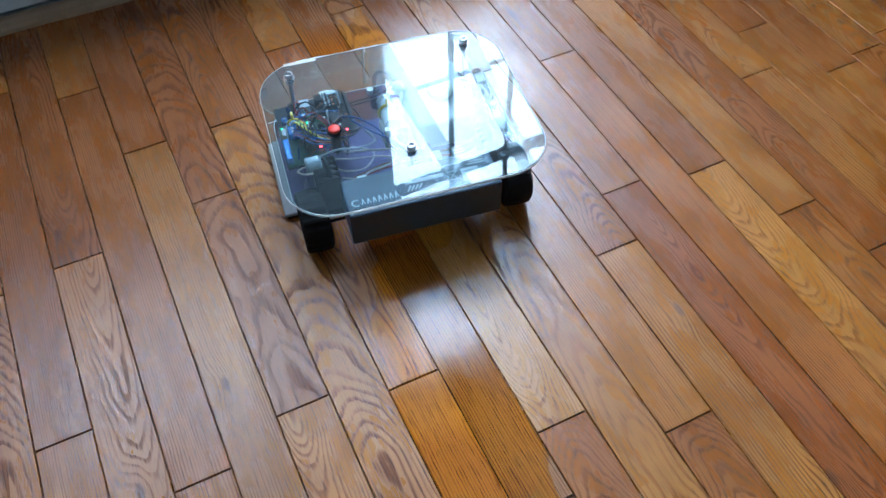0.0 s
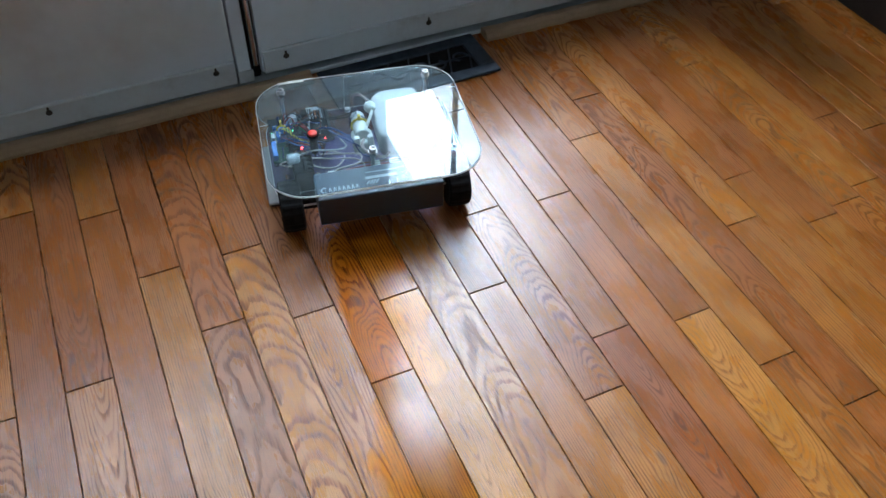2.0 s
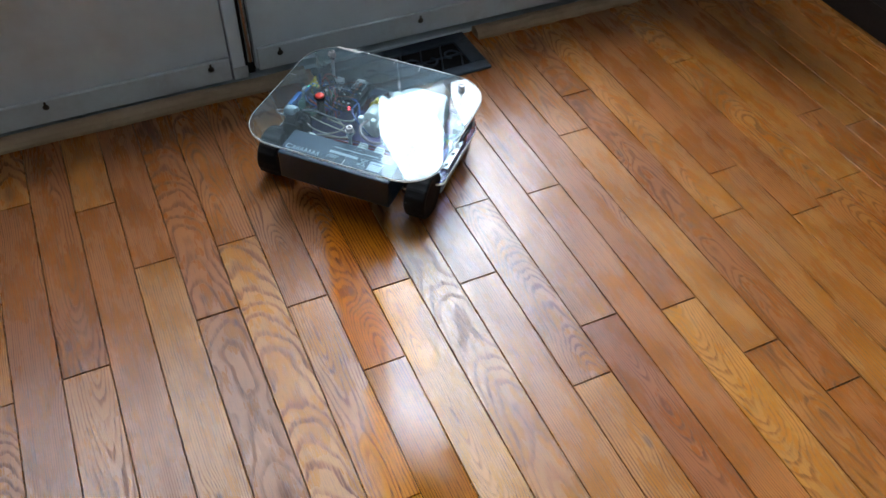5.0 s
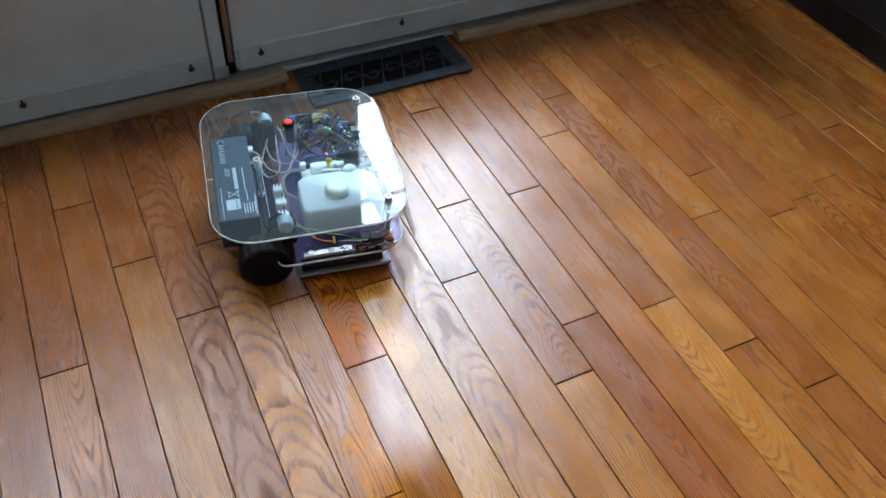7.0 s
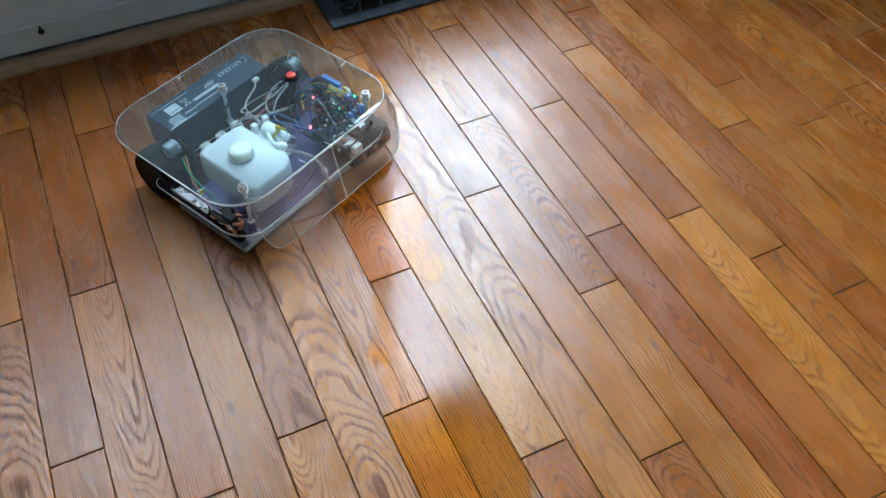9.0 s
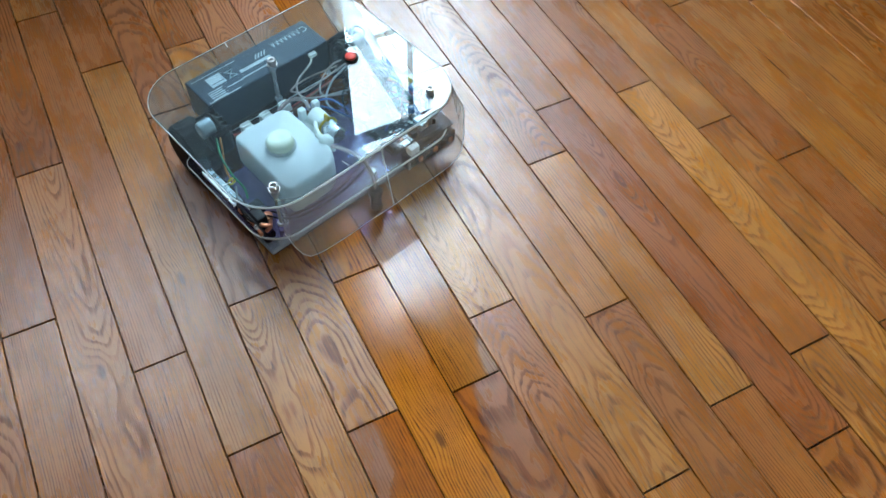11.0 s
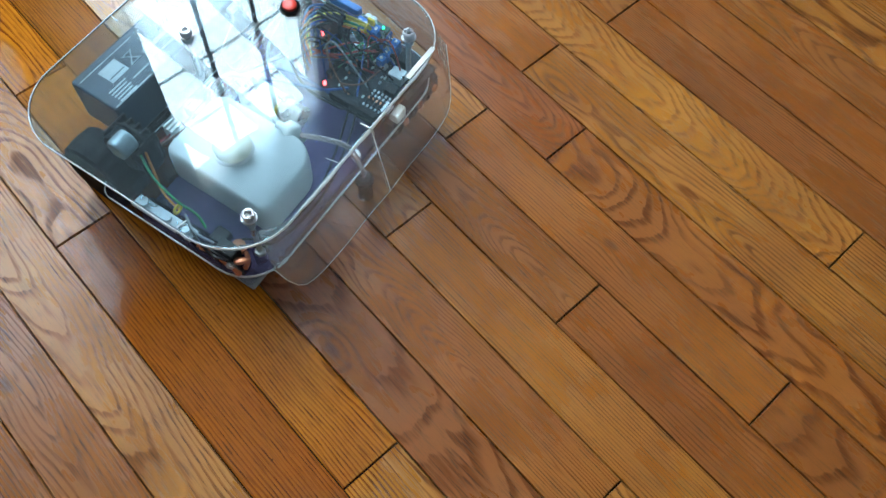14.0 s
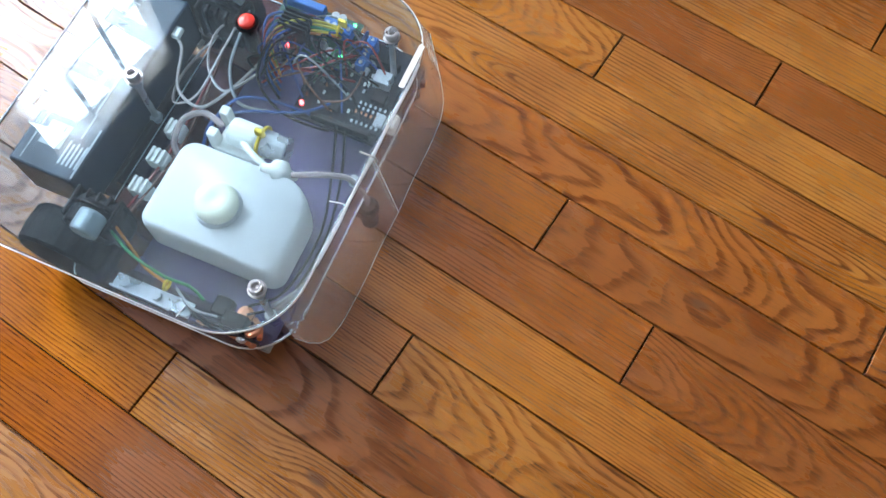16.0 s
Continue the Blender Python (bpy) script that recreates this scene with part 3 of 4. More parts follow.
def gear_motor(robot, s):
    x = s * 0.096
    g = part("gear_motor", box(x - 0.012, x + 0.012, -0.070, -0.030, ZL + 0.0045, 0.086, 0.009, 3), BLACK, robot, "black gear motor with a bright can")
    part("gear_housing", rod(0.019, 0.019, 0.020, Matrix.Translation((x - s * 0.004, -0.052, 0.074)) @ pose(0, 0, 0, 0, 90 * s, 0), 24, 0.002), BLACK, g)
    part("motor_can", rod(0.010, 0.010, 0.018, Matrix.Translation((x + s * 0.004, -0.046, 0.090)) @ pose(0, 0, 0, 0, 90 * s, 0), 22, 0.0025), DULL, g, "dull metal motor can")
    for k in range(5):
        part("rib", box(x - 0.0125, x + 0.0125, -0.0705 + 0.0085 * k, -0.0680 + 0.0085 * k, 0.052, 0.0875, 0.0008), BLACK, g)
    part("strap", tube(((x, -0.066, 0.088), (x, -0.052, 0.0955), (x, -0.036, 0.088)), 0.0016, 6, 5), BLACK, g)
    part("axle", rod(0.003, 0.003, 0.034, Matrix.Translation((s * 0.080, WY, 0.0365)) @ pose(0, 0, 0, 0, 90 * s, 0), 12), STEEL, g)
    part("bracket", box(x - 0.010, x + 0.010, -0.080, -0.064, 0.028, ZL + 0.004, 0.001), BLACK, g)


def battery(robot):
    x0, x1, y0, y1, z0, z1 = -0.087, 0.086, -0.129, -0.076, 0.040, 0.087
    b = part("battery", box(x0, x1, y0, y1, z0, z1, 0.002, 2), BATTERY, robot, "slate battery case with pale print")
    zt = z1 + 0.0003

    def bar(ax, bx, ay, by):
        part("print_bar", box(ax, bx, ay, by, z1 - 0.0002, zt), INK, b)
    # the maker's mark as plain shapes: a crescent and slanting strokes
    part("mark", tube([(-0.076 + 0.0045 * math.cos(a), -0.113 + 0.0045 * math.sin(a), zt) for a in (0.9, 1.6, 2.4, 3.2, 4.0, 4.7, 5.3)], 0.0009, 5, 3), INK, b)
    for k in range(7):
        x = -0.070 + 0.0062 * k
        part("mark", tube(((x, -0.117, zt), (x + 0.0016, -0.109, zt)), 0.0008, 5, 1), INK, b)
        part("mark", tube(((x + 0.0016, -0.109, zt), (x + 0.0036, -0.1165, zt)), 0.0007, 5, 1), INK, b)
    for k in range(4):
        x = -0.018 + 0.0042 * k
        part("mark", tube(((x, -0.113, zt), (x + 0.005, -0.106, zt)), 0.0010, 5, 1), INK, b)
    bar(-0.018, 0.026, -0.1025, -0.0975)
    bar(-0.016, 0.030, -0.0900, -0.0885)
    bar(0.030, 0.052, -0.0885, -0.0872)
    # crossed bin sign, label square and small lines
    part("sign", tube(((0.030, -0.112, zt), (0.042, -0.098, zt)), 0.0006, 5, 1), INK, b)
    part("sign", tube(((0.042, -0.112, zt), (0.030, -0.098, zt)), 0.0006, 5, 1), INK, b)
    for yy in (-0.111, -0.099):
        part("sign", tube(((0.032, yy, zt), (0.041, yy, zt)), 0.0006, 5, 1), INK, b)
    bar(0.046, 0.066, -0.116, -0.098)
    part("sign", box(0.0475, 0.0645, -0.1030, -0.1020, z1, zt + 0.0002), BATTERY, b)
    for k in range(5):
        bar(0.056 + 0.002 * (k % 2), 0.076, -0.094 + 0.0034 * k, -0.0926 + 0.0034 * k)
    bar(0.020, 0.082, -0.1215, -0.1205)
    bar(0.040, 0.083, -0.0787, -0.0775)
    # holder under the battery
    part("cradle", box(-0.070, 0.070, -0.118, -0.066, 0.0345, 0.0395, 0.001), BLACK, robot, "black battery cradle")
    part("cradle_tongue", box(-0.060, 0.060, -0.072, -0.052, 0.0370, 0.0427, 0.001), BLACK, robot)
    wire(robot, "white", ((-0.058, -0.074, 0.080), (-0.050, -0.064, 0.079), (-0.020, -0.052, 0.074), (-0.014, -0.030, 0.070), (-0.040, -0.018, 0.066), (-0.070, -0.010, 0.064)), 0.0013)
    part("connector", box(-0.066, -0.056, -0.078, -0.070, 0.0785, 0.0835, 0.001), WHITEP, robot)


def tank(robot):
    pts = outline(0.019, 0.093, -0.020, 0.090, (0.010, 0.011, 0.027, 0.012), 6)
    bm = bmesh.new()
    cx, cy = 0.060, 0.036
    rows = []
    for s, z in ((0.965, ZL + 0.0045), (1.0, ZL + 0.009), (1.0, 0.078), (0.985, 0.0845), (0.93, 0.0885)):
        rows.append([bm.verts.new((cx + (x - cx) * s, cy + (y - cy) * s, z + (0.0015 * math.sin(40 * y) if z > 0.08 else 0))) for x, y in pts])
    for a, b in zip(rows, rows[1:]):
        for k in range(len(pts)):
            bm.faces.new((a[k], a[(k + 1) % len(pts)], b[(k + 1) % len(pts)], b[k]))
    bm.faces.new(list(reversed(rows[0])))
    bm.faces.new(rows[-1])
    bmesh.ops.recalc_face_normals(bm, faces=bm.faces)
    t = part("water_tank", bm, TANK, robot, "milky white plastic water tank", smooth=True)
    m = Matrix.Translation((0.0605, 0.0300, 0.0))
    part("neck", lathe(((0.0175, 0.0865), (0.0175, 0.0895), (0.0160, 0.0905)), 28, m), TANK, t, smooth=True)
    part("cap", lathe(((0.0155, 0.0900), (0.0160, 0.0950), (0.0150, 0.0985), (0.0120, 0.1005), (0.0050, 0.1010), (0.0035, 0.1003), (0.0004, 0.1003)), 32, m), CAPM, t, "ivory screw cap", smooth=True)


def pump(robot):
    b = part("pump", box(-0.018, 0.012, -0.006, 0.028, ZL + 0.0045, 0.068, 0.003, 2), WHITEP, robot, "white water pump with a yellow tie")
    part("pump_head", rod(0.011, 0.011, 0.022, Matrix.Translation((-0.004, 0.004, 0.074)) @ pose(0, 0, 0, -90, 0, 0), 20, 0.0015), WHITEP, b)
    for x in (-0.014, 0.006):
        part("lug", box(x - 0.004, x + 0.004, -0.010, -0.002, 0.060, 0.082, 0.001), WHITEP, b)
    part("motor", rod(0.0105, 0.0105, 0.026, Matrix.Translation((-0.004, 0.025, 0.074)) @ pose(0, 0, 0, -90, 0, 0), 20, 0.001), STEEL, b, "bright pump motor")
    part("tie", tube([(-0.004 + 0.0118 * math.cos(a), 0.030, 0.074 + 0.0118 * math.sin(a)) for a in [k * 0.45 for k in range(15)]], 0.0016, 6, 2), YELLOW, b, "yellow cable tie")
    part("tie_end", box(-0.006, -0.002, 0.026, 0.034, 0.085, 0.093, 0.001), YELLOW, b)
    # check valve and hoses
    v = part("check_valve", lathe(((0.003, -0.014), (0.004, -0.008), (0.0085, -0.005), (0.0092, 0.0), (0.0085, 0.005), (0.004, 0.008), (0.003, 0.014)), 20, Matrix.Translation((0.0175, 0.056, 0.084)) @ pose(0, 0, 0, 62, 0, 18)), WHITEP, robot, "white round check valve", smooth=True)
    part("hose", tube(((0.004, 0.018, 0.078), (0.014, 0.034, 0.086), (0.018, 0.046, 0.085)), 0.0026, 8, 6), WHITEP, robot, "soft white hose")
    part("hose", tube(((0.017, 0.066, 0.086), (0.008, 0.086, 0.086), (-0.002, 0.102, 0.074), (-0.003, 0.113, 0.052), (-0.003, 0.114, 0.040)), 0.0024, 8, 6), PINKHOSE, robot, "pinkish silicone hose")
    part("hose", tube(((0.030, -0.022, 0.058), (0.020, -0.036, 0.064), (0.002, -0.036, 0.072), (-0.008, -0.022, 0.076), (-0.004, -0.004, 0.076)), 0.0025, 8, 6), PINKHOSE, robot, "pinkish silicone hose")
    part("nozzle", rod(0.0072, 0.0055, 0.031, Matrix.Translation((-0.003, 0.1145, 0.007)), 18, 0.001), BLACK, robot, "black spray nozzle")
    part("nozzle_collar", lathe(((0.0085, 0.032), (0.0085, 0.0365), (0.0060, 0.0390)), 18, Matrix.Translation((-0.003, 0.1145, 0.0))), BLACK, robot)


def electronics(robot):
    z = ZL + 0.0045
    main = part("circuit_board", box(-0.118, -0.043, 0.029, 0.101, z + 0.006, z + 0.0076), BOARD, robot, "dark microcontroller board")
    zt = z + 0.0076
    for x, y, w, d, h, m in ((-0.0654, 0.057, 0.013, 0.013, 0.0022, CHIP), (-0.098, 0.086, 0.012, 0.014, 0.010, STEEL),
                             (-0.080, 0.091, 0.009, 0.012, 0.010, BLACK), (-0.047, 0.072, 0.004, 0.050, 0.0085, BLACK), (-0.113, 0.064, 0.004, 0.060, 0.0085, BLACK),
                             (-0.084, 0.0325, 0.044, 0.004, 0.0085, BLACK), (-0.086, 0.050, 0.018, 0.007, 0.006, CHIP), (-0.102, 0.068, 0.006, 0.006, 0.004, STEEL)):
        part("component", box(x - w / 2, x + w / 2, y - d / 2, y + d / 2, zt, zt + h, 0.0006), m, main)
    base = part("base_board", box(-0.136, -0.088, -0.004, 0.104, z + 0.0002, z + 0.0014), BOARD, robot, "dark wiring board")
    for k in range(4):
        x = -0.130 + 0.0078 * k
        term = part("terminal", box(x, x + 0.0068, 0.060, 0.068, z + 0.0014, z + 0.018, 0.0006), TERM, base, "blue screw terminal")
        part("terminal_screw", rod(0.0016, 0.0016, 0.0010, Matrix.Translation((x + 0.0034, 0.064, z + 0.0181)), 8), STEEL, term)
    rng = random.Random(4)
    for k in range(34):
        x, y = rng.uniform(-0.108, -0.051), rng.uniform(0.038, 0.078)
        part("small_component", box(x - 0.0016, x + 0.0016, y - 0.0009, y + 0.0009, zt, zt + 0.0012), rng.choice((STEEL, CHIP, WHITEP, COPPER)), main)
    radio = part("radio_module", box(-0.074, -0.050, 0.076, 0.103, zt + 0.004, zt + 0.0052), BOARD, robot, "small dark module crowded with silver parts")
    for k in range(30):
        x, y = -0.072 + 0.0044 * (k % 5), 0.0785 + 0.0042 * (k // 5)
        part("small_component", box(x - 0.0012, x + 0.0012, y - 0.0008, y + 0.0008, zt + 0.0052, zt + 0.0066), (STEEL, CHIP, STEEL, INK, COPPER)[(k * 7) % 5], radio)
    part("shield_can", box(-0.068, -0.056, 0.0955, 0.1025, zt + 0.0052, zt + 0.008, 0.0005), STEEL, radio)
    part("red_light", lathe(((0.0016, zt), (0.0017, zt + 0.0030), (0.0007, zt + 0.0042)), 12, Matrix.Translation((-0.0555, 0.034, 0))), LED_R, main, "lit red diode", smooth=True)
    drv = part("driver_board", box(-0.136, -0.090, -0.018, 0.052, zt + 0.010, zt + 0.0116), GREENB, robot, "green motor driver board")
    zd = zt + 0.0116
    part("terminal", box(-0.126, -0.115, 0.024, 0.050, zd, zd + 0.010, 0.0008), TERM, drv, "blue screw terminal")
    part("terminal", box(-0.1355, -0.1285, -0.014, 0.020, zd, zd + 0.009, 0.0008), TERM, drv, "blue screw terminal")
    for k in range(4):
        part("terminal_screw", rod(0.0018, 0.0018, 0.0012, Matrix.Translation((-0.1205, 0.028 + 0.006 * k, zd + 0.0098)), 10), STEEL, drv)
    part("heat_sink", box(-0.112, -0.096, -0.002, 0.022, zd, zd + 0.018, 0.001), BLACK, drv)
    for k in range(5):
        part("fin", box(-0.1115 + 0.0036 * k, -0.1103 + 0.0036 * k, -0.002, 0.022, zd + 0.0181, zd + 0.025), BLACK, drv)
    for x, y in ((-0.132, 0.046), (-0.101, 0.0475)):
        part("green_light", lathe(((0.0013, zd), (0.0013, zd + 0.0014), (0.0005, zd + 0.002)), 10, Matrix.Translation((x, y, 0))), LED_G, drv, "lit green diode", smooth=True)
    for x, y in ((-0.131, 0.030), (-0.131, 0.036), (-0.104, 0.032), (-0.098, 0.040)):
        part("capacitor", rod(0.0032, 0.0032, 0.008, Matrix.Translation((x, y, zd)), 14, 0.0005), STEEL, drv)
    strip = part("strip_board", box(0.1325, 0.1341, 0.040, 0.092, z - 0.001, z + 0.009), CHIP, robot, "dark strip board with bare copper beads")
    rng = random.Random(31)
    for k in range(22):
        y, dz = 0.043 + 0.0022 * k, rng.uniform(0.0, 0.006)
        r = rng.uniform(0.0012, 0.0026) if k < 14 else rng.uniform(0.0020, 0.0036)
        part("bead", lathe(((r, 0.0), (r * 0.8, r * 0.7), (r * 0.2, r)), 8, Matrix.Translation((0.1342, y, z + dz)) @ pose(0, 0, 0, 0, 90, 0)), COPPER if rng.random() < 0.7 else STEEL, strip)
    part("black_block", box(0.1200, 0.1320, 0.062, 0.080, z + 0.0002, z + 0.014, 0.001), BLACK, robot, "black plastic block")
    part("copper_bunch", tube(((0.118, 0.082, z + 0.004), (0.124, 0.090, z + 0.010), (0.131, 0.086, z + 0.012), (0.128, 0.081, z + 0.006), (0.122, 0.087, z + 0.003), (0.130, 0.092, z + 0.007)), 0.0022, 7, 5), COPPER, robot, "bunch of bare copper wire")
    wire(robot, "black", ((0.126, 0.030, z + 0.010), (0.134, 0.046, z + 0.013), (0.136, 0.062, z + 0.006), (0.134, 0.078, z + 0.011)), 0.0012)
    wire(robot, "grey", ((0.120, 0.020, z + 0.008), (0.130, 0.040, z + 0.014), (0.128, 0.058, z + 0.010)), 0.0010)
    part("regulator", box(0.112, 0.126, 0.050, 0.064, z, z + 0.010, 0.001), BLACK, robot)
    part("amber_light", lathe(((0.0016, zd), (0.0016, zd + 0.003), (0.0006, zd + 0.0042)), 10, Matrix.Translation((-0.093, 0.004, 0))), LED_R, drv, "lit red diode", smooth=True)
    part("coil", lathe(((0.003, z), (0.006, z + 0.001), (0.006, z + 0.006), (0.003, z + 0.007)), 16, Matrix.Translation((0.117, 0.074, 0))), COPPER, robot, "small copper coil")
    rail = part("steel_bracket", box(0.124, 0.136, -0.028, 0.036, z, z + 0.0016, 0.0004), STEEL, robot, "bright steel bracket")
    part("bracket_lip", box(0.1345, 0.136, -0.028, 0.036, z + 0.0016, z + 0.0052), STEEL, rail)
    for y in (-0.018, 0.008, 0.028):
        part("nut", rod(0.0036, 0.0036, 0.004, Matrix.Translation((0.130, y, z + 0.0016)), 6), STEEL, rail)
    plate = part("sensor_board", box(-0.136, -0.060, 0.094, 0.106, 0.020, 0.040, 0.0008), BOARD, robot, "dark sensor board")
    for k in range(6):
        x = -0.130 + 0.012 * k
        part("sensor_eye", box(x, x + 0.006, 0.1062, 0.1095, 0.026, 0.033, 0.0008), BLACK if k % 2 else COPPER, plate)
    # white block that imitates a bright reflection by its colour
    part("white_block", box(-0.076, -0.062, 0.100, 0.110, 0.046, 0.058, 0.001), WHITEP, robot, "white block in place of a bright reflection")
    # white ribbed clips between the battery and the tank
    for k in range(3):
        x = 0.006 + 0.027 * k
        clip = part("white_clip", box(x - 0.006, x + 0.006, -0.052, -0.037, z, z + 0.012, 0.001), WHITEP, robot, "white nylon clip")
        for i in range(3):
            part("rib", box(x - 0.0062, x + 0.0062, -0.0505 + 0.0045 * i, -0.0485 + 0.0045 * i, z + 0.0121, z + 0.0150), WHITEP, clip)
    # a strip of white tape that holds the shield to the top deck
    part("white_tape", box(-0.112, -0.072, 0.1120, 0.1165, ZT + 0.0036, ZT + 0.0040), WHITEP, robot, "strip of white tape on the plate's edge")
    # push button through the top deck
    b = part("push_button", lathe(((0.0050, 0.074), (0.0058, 0.078), (0.0058, ZT - 0.0006), (0.0050, ZT - 0.0003)), 20, Matrix.Translation((-0.0767, -0.015, 0))), BLACK, robot, "red push button in a black collar")
    m = Matrix.Translation((-0.0767, -0.015, 0))
    part("collar", lathe(((0.0088, ZT + 0.0036), (0.0090, ZT + 0.0056), (0.0078, ZT + 0.0068), (0.0070, ZT + 0.0056)), 24, m), BLACK, b)
    part("button_cap", lathe(((0.0066, ZT + 0.0050), (0.0066, ZT + 0.0078), (0.0060, ZT + 0.0085), (0.0010, ZT + 0.0083)), 24, m), RED, b, "red button cap", smooth=True)
    # spare post stub by the front edge
    part("stub_screw", rod(0.0045, 0.0045, 0.006, Matrix.Translation((-0.0117, 0.100, ZL + 0.0045)), 12, 0.0006), STEEL, robot)
    # looms of wire
    for k in range(5):
        d = 0.0022 * k
        wire(robot, ("yellow", "yellow", "green", "yellow", "orange")[k], ((-0.118, 0.045 - d, 0.062), (-0.117 + d, 0.040, 0.080), (-0.105 + d, 0.012 - d, 0.090 - d), (-0.088 + d, -0.004, 0.084), (-0.074 + d, 0.004 + d, 0.068)))
    part("cable_tie", tube([(-0.117 + 0.007 * math.cos(a), 0.041, 0.079 + 0.005 * math.sin(a)) for a in [k * 0.5 for k in range(14)]], 0.0014, 6, 2), YELLOW, robot, "yellow cable tie")
    part("cable_tie_end", box(-0.119, -0.116, 0.040, 0.047, 0.083, 0.091, 0.0006), YELLOW, robot)
    for k in range(6):
        d = 0.0035 * k
        wire(robot, ("blue", "red", "blue", "brown", "blue", "black")[k], ((-0.122, 0.028 + 0.3 * d, 0.070), (-0.116, 0.010 + d, 0.084 - 0.3 * d), (-0.100 + d, -0.012 + d, 0.088), (-0.078 + d, -0.006 + 0.5 * d, 0.076), (-0.066 + d, 0.012 + 0.4 * d, 0.062)))
    wire(robot, "blue", ((-0.048, 0.048, 0.058), (-0.040, 0.018, 0.072), (-0.028, -0.004, 0.078), (-0.006, -0.016, 0.068), (0.006, -0.014, 0.054)), 0.0013)
    wire(robot, "blue", ((-0.062, 0.056, 0.059), (-0.042, 0.040, 0.066), (-0.022, 0.004, 0.074), (-0.010, -0.020, 0.062), (0.010, -0.020, 0.052)), 0.0013)
    wire(robot, "red", ((-0.110, 0.060, 0.062), (-0.092, 0.052, 0.078), (-0.078, 0.034, 0.074), (-0.072, 0.010, 0.070), (-0.084, -0.004, 0.066)), 0.0010)
    wire(robot, "red", ((-0.078, 0.000, 0.062), (-0.072, 0.012, 0.072), (-0.078, 0.040, 0.070), (-0.088, 0.066, 0.060)), 0.0010)
    wire(robot, "red", ((-0.070, -0.048, 0.052), (-0.030, -0.042, 0.056), (0.020, -0.040, 0.055), (0.070, -0.044, 0.056), (0.092, -0.040, 0.070)), 0.0012)
    wire(robot, "brown", ((-0.070, -0.046, 0.054), (-0.026, -0.037, 0.058), (0.020, -0.034, 0.055), (0.074, -0.038, 0.060), (0.094, -0.034, 0.074)), 0.0012)
    wire(robot, "orange", ((0.100, -0.034, 0.082), (0.108, -0.020, 0.070), (0.116, -0.006, 0.060), (0.120, 0.014, 0.056)))
    wire(robot, "green", ((0.104, -0.036, 0.080), (0.114, -0.014, 0.076), (0.118, 0.012, 0.068), (0.116, 0.030, 0.060), (0.120, 0.042, 0.054)))
    part("cable_tie", tube([(0.121 + 0.004 * math.cos(a), 0.014, 0.060 + 0.004 * math.sin(a)) for a in [k * 0.5 for k in range(14)]], 0.0013, 6, 2), YELLOW, robot, "yellow cable tie")
    wire(robot, "black", ((-0.108, 0.030, 0.066), (-0.092, 0.030, 0.090), (-0.078, 0.050, 0.084), (-0.072, 0.070, 0.070), (-0.060, 0.084, 0.060)))
    wire(robot, "black", ((-0.100, 0.010, 0.066), (-0.080, 0.000, 0.088), (-0.048, 0.004, 0.082), (-0.036, 0.030, 0.066), (-0.040, 0.066, 0.058)))
    wire(robot, "black", ((-0.050, 0.068, 0.062), (-0.010, 0.082, 0.052), (0.040, 0.096, 0.052), (0.090, 0.092, 0.052), (0.112, 0.074, 0.056)))
    wire(robot, "black", ((-0.052, 0.074, 0.060), (-0.012, 0.089, 0.051), (0.042, 0.101, 0.051), (0.096, 0.096, 0.052), (0.118, 0.076, 0.056)))
    wire(robot, "white", ((-0.094, -0.040, 0.080), (-0.074, -0.050, 0.074), (-0.050, -0.044, 0.066), (-0.036, -0.022, 0.066), (-0.060, -0.006, 0.066)), 0.0011)
    wire(robot, "white", ((-0.090, -0.034, 0.082), (-0.060, -0.036, 0.076), (-0.022, -0.038, 0.070), (-0.012, -0.054, 0.066), (-0.040, -0.062, 0.062), (-0.080, -0.052, 0.066)), 0.0011)
    wire(robot, "grey", ((-0.100, -0.030, 0.084), (-0.080, -0.026, 0.086), (-0.050, -0.022, 0.078), (-0.030, -0.006, 0.068), (-0.036, 0.020, 0.062)), 0.0013)
    wire(robot, "white", ((-0.112, -0.060, 0.092), (-0.122, -0.064, 0.098), (-0.128, -0.054, 0.094), (-0.118, -0.046, 0.090), (-0.106, -0.050, 0.090)), 0.0010)
    rng = random.Random(9)
    for k in range(34):
        a = (rng.uniform(-0.128, -0.056), rng.uniform(-0.012, 0.09), rng.uniform(0.056, 0.064))
        b = (rng.uniform(-0.128, -0.056), rng.uniform(-0.012, 0.095), rng.uniform(0.056, 0.064))
        c = ((a[0] + b[0]) / 2 + rng.uniform(-0.02, 0.02), (a[1] + b[1]) / 2 + rng.uniform(-0.02, 0.02), rng.uniform(0.076, 0.090))
        wire(robot, rng.choice(("black", "blue", "black", "red", "blue", "brown", "grey", "green", "blue")), (a, c, b), 0.0009)


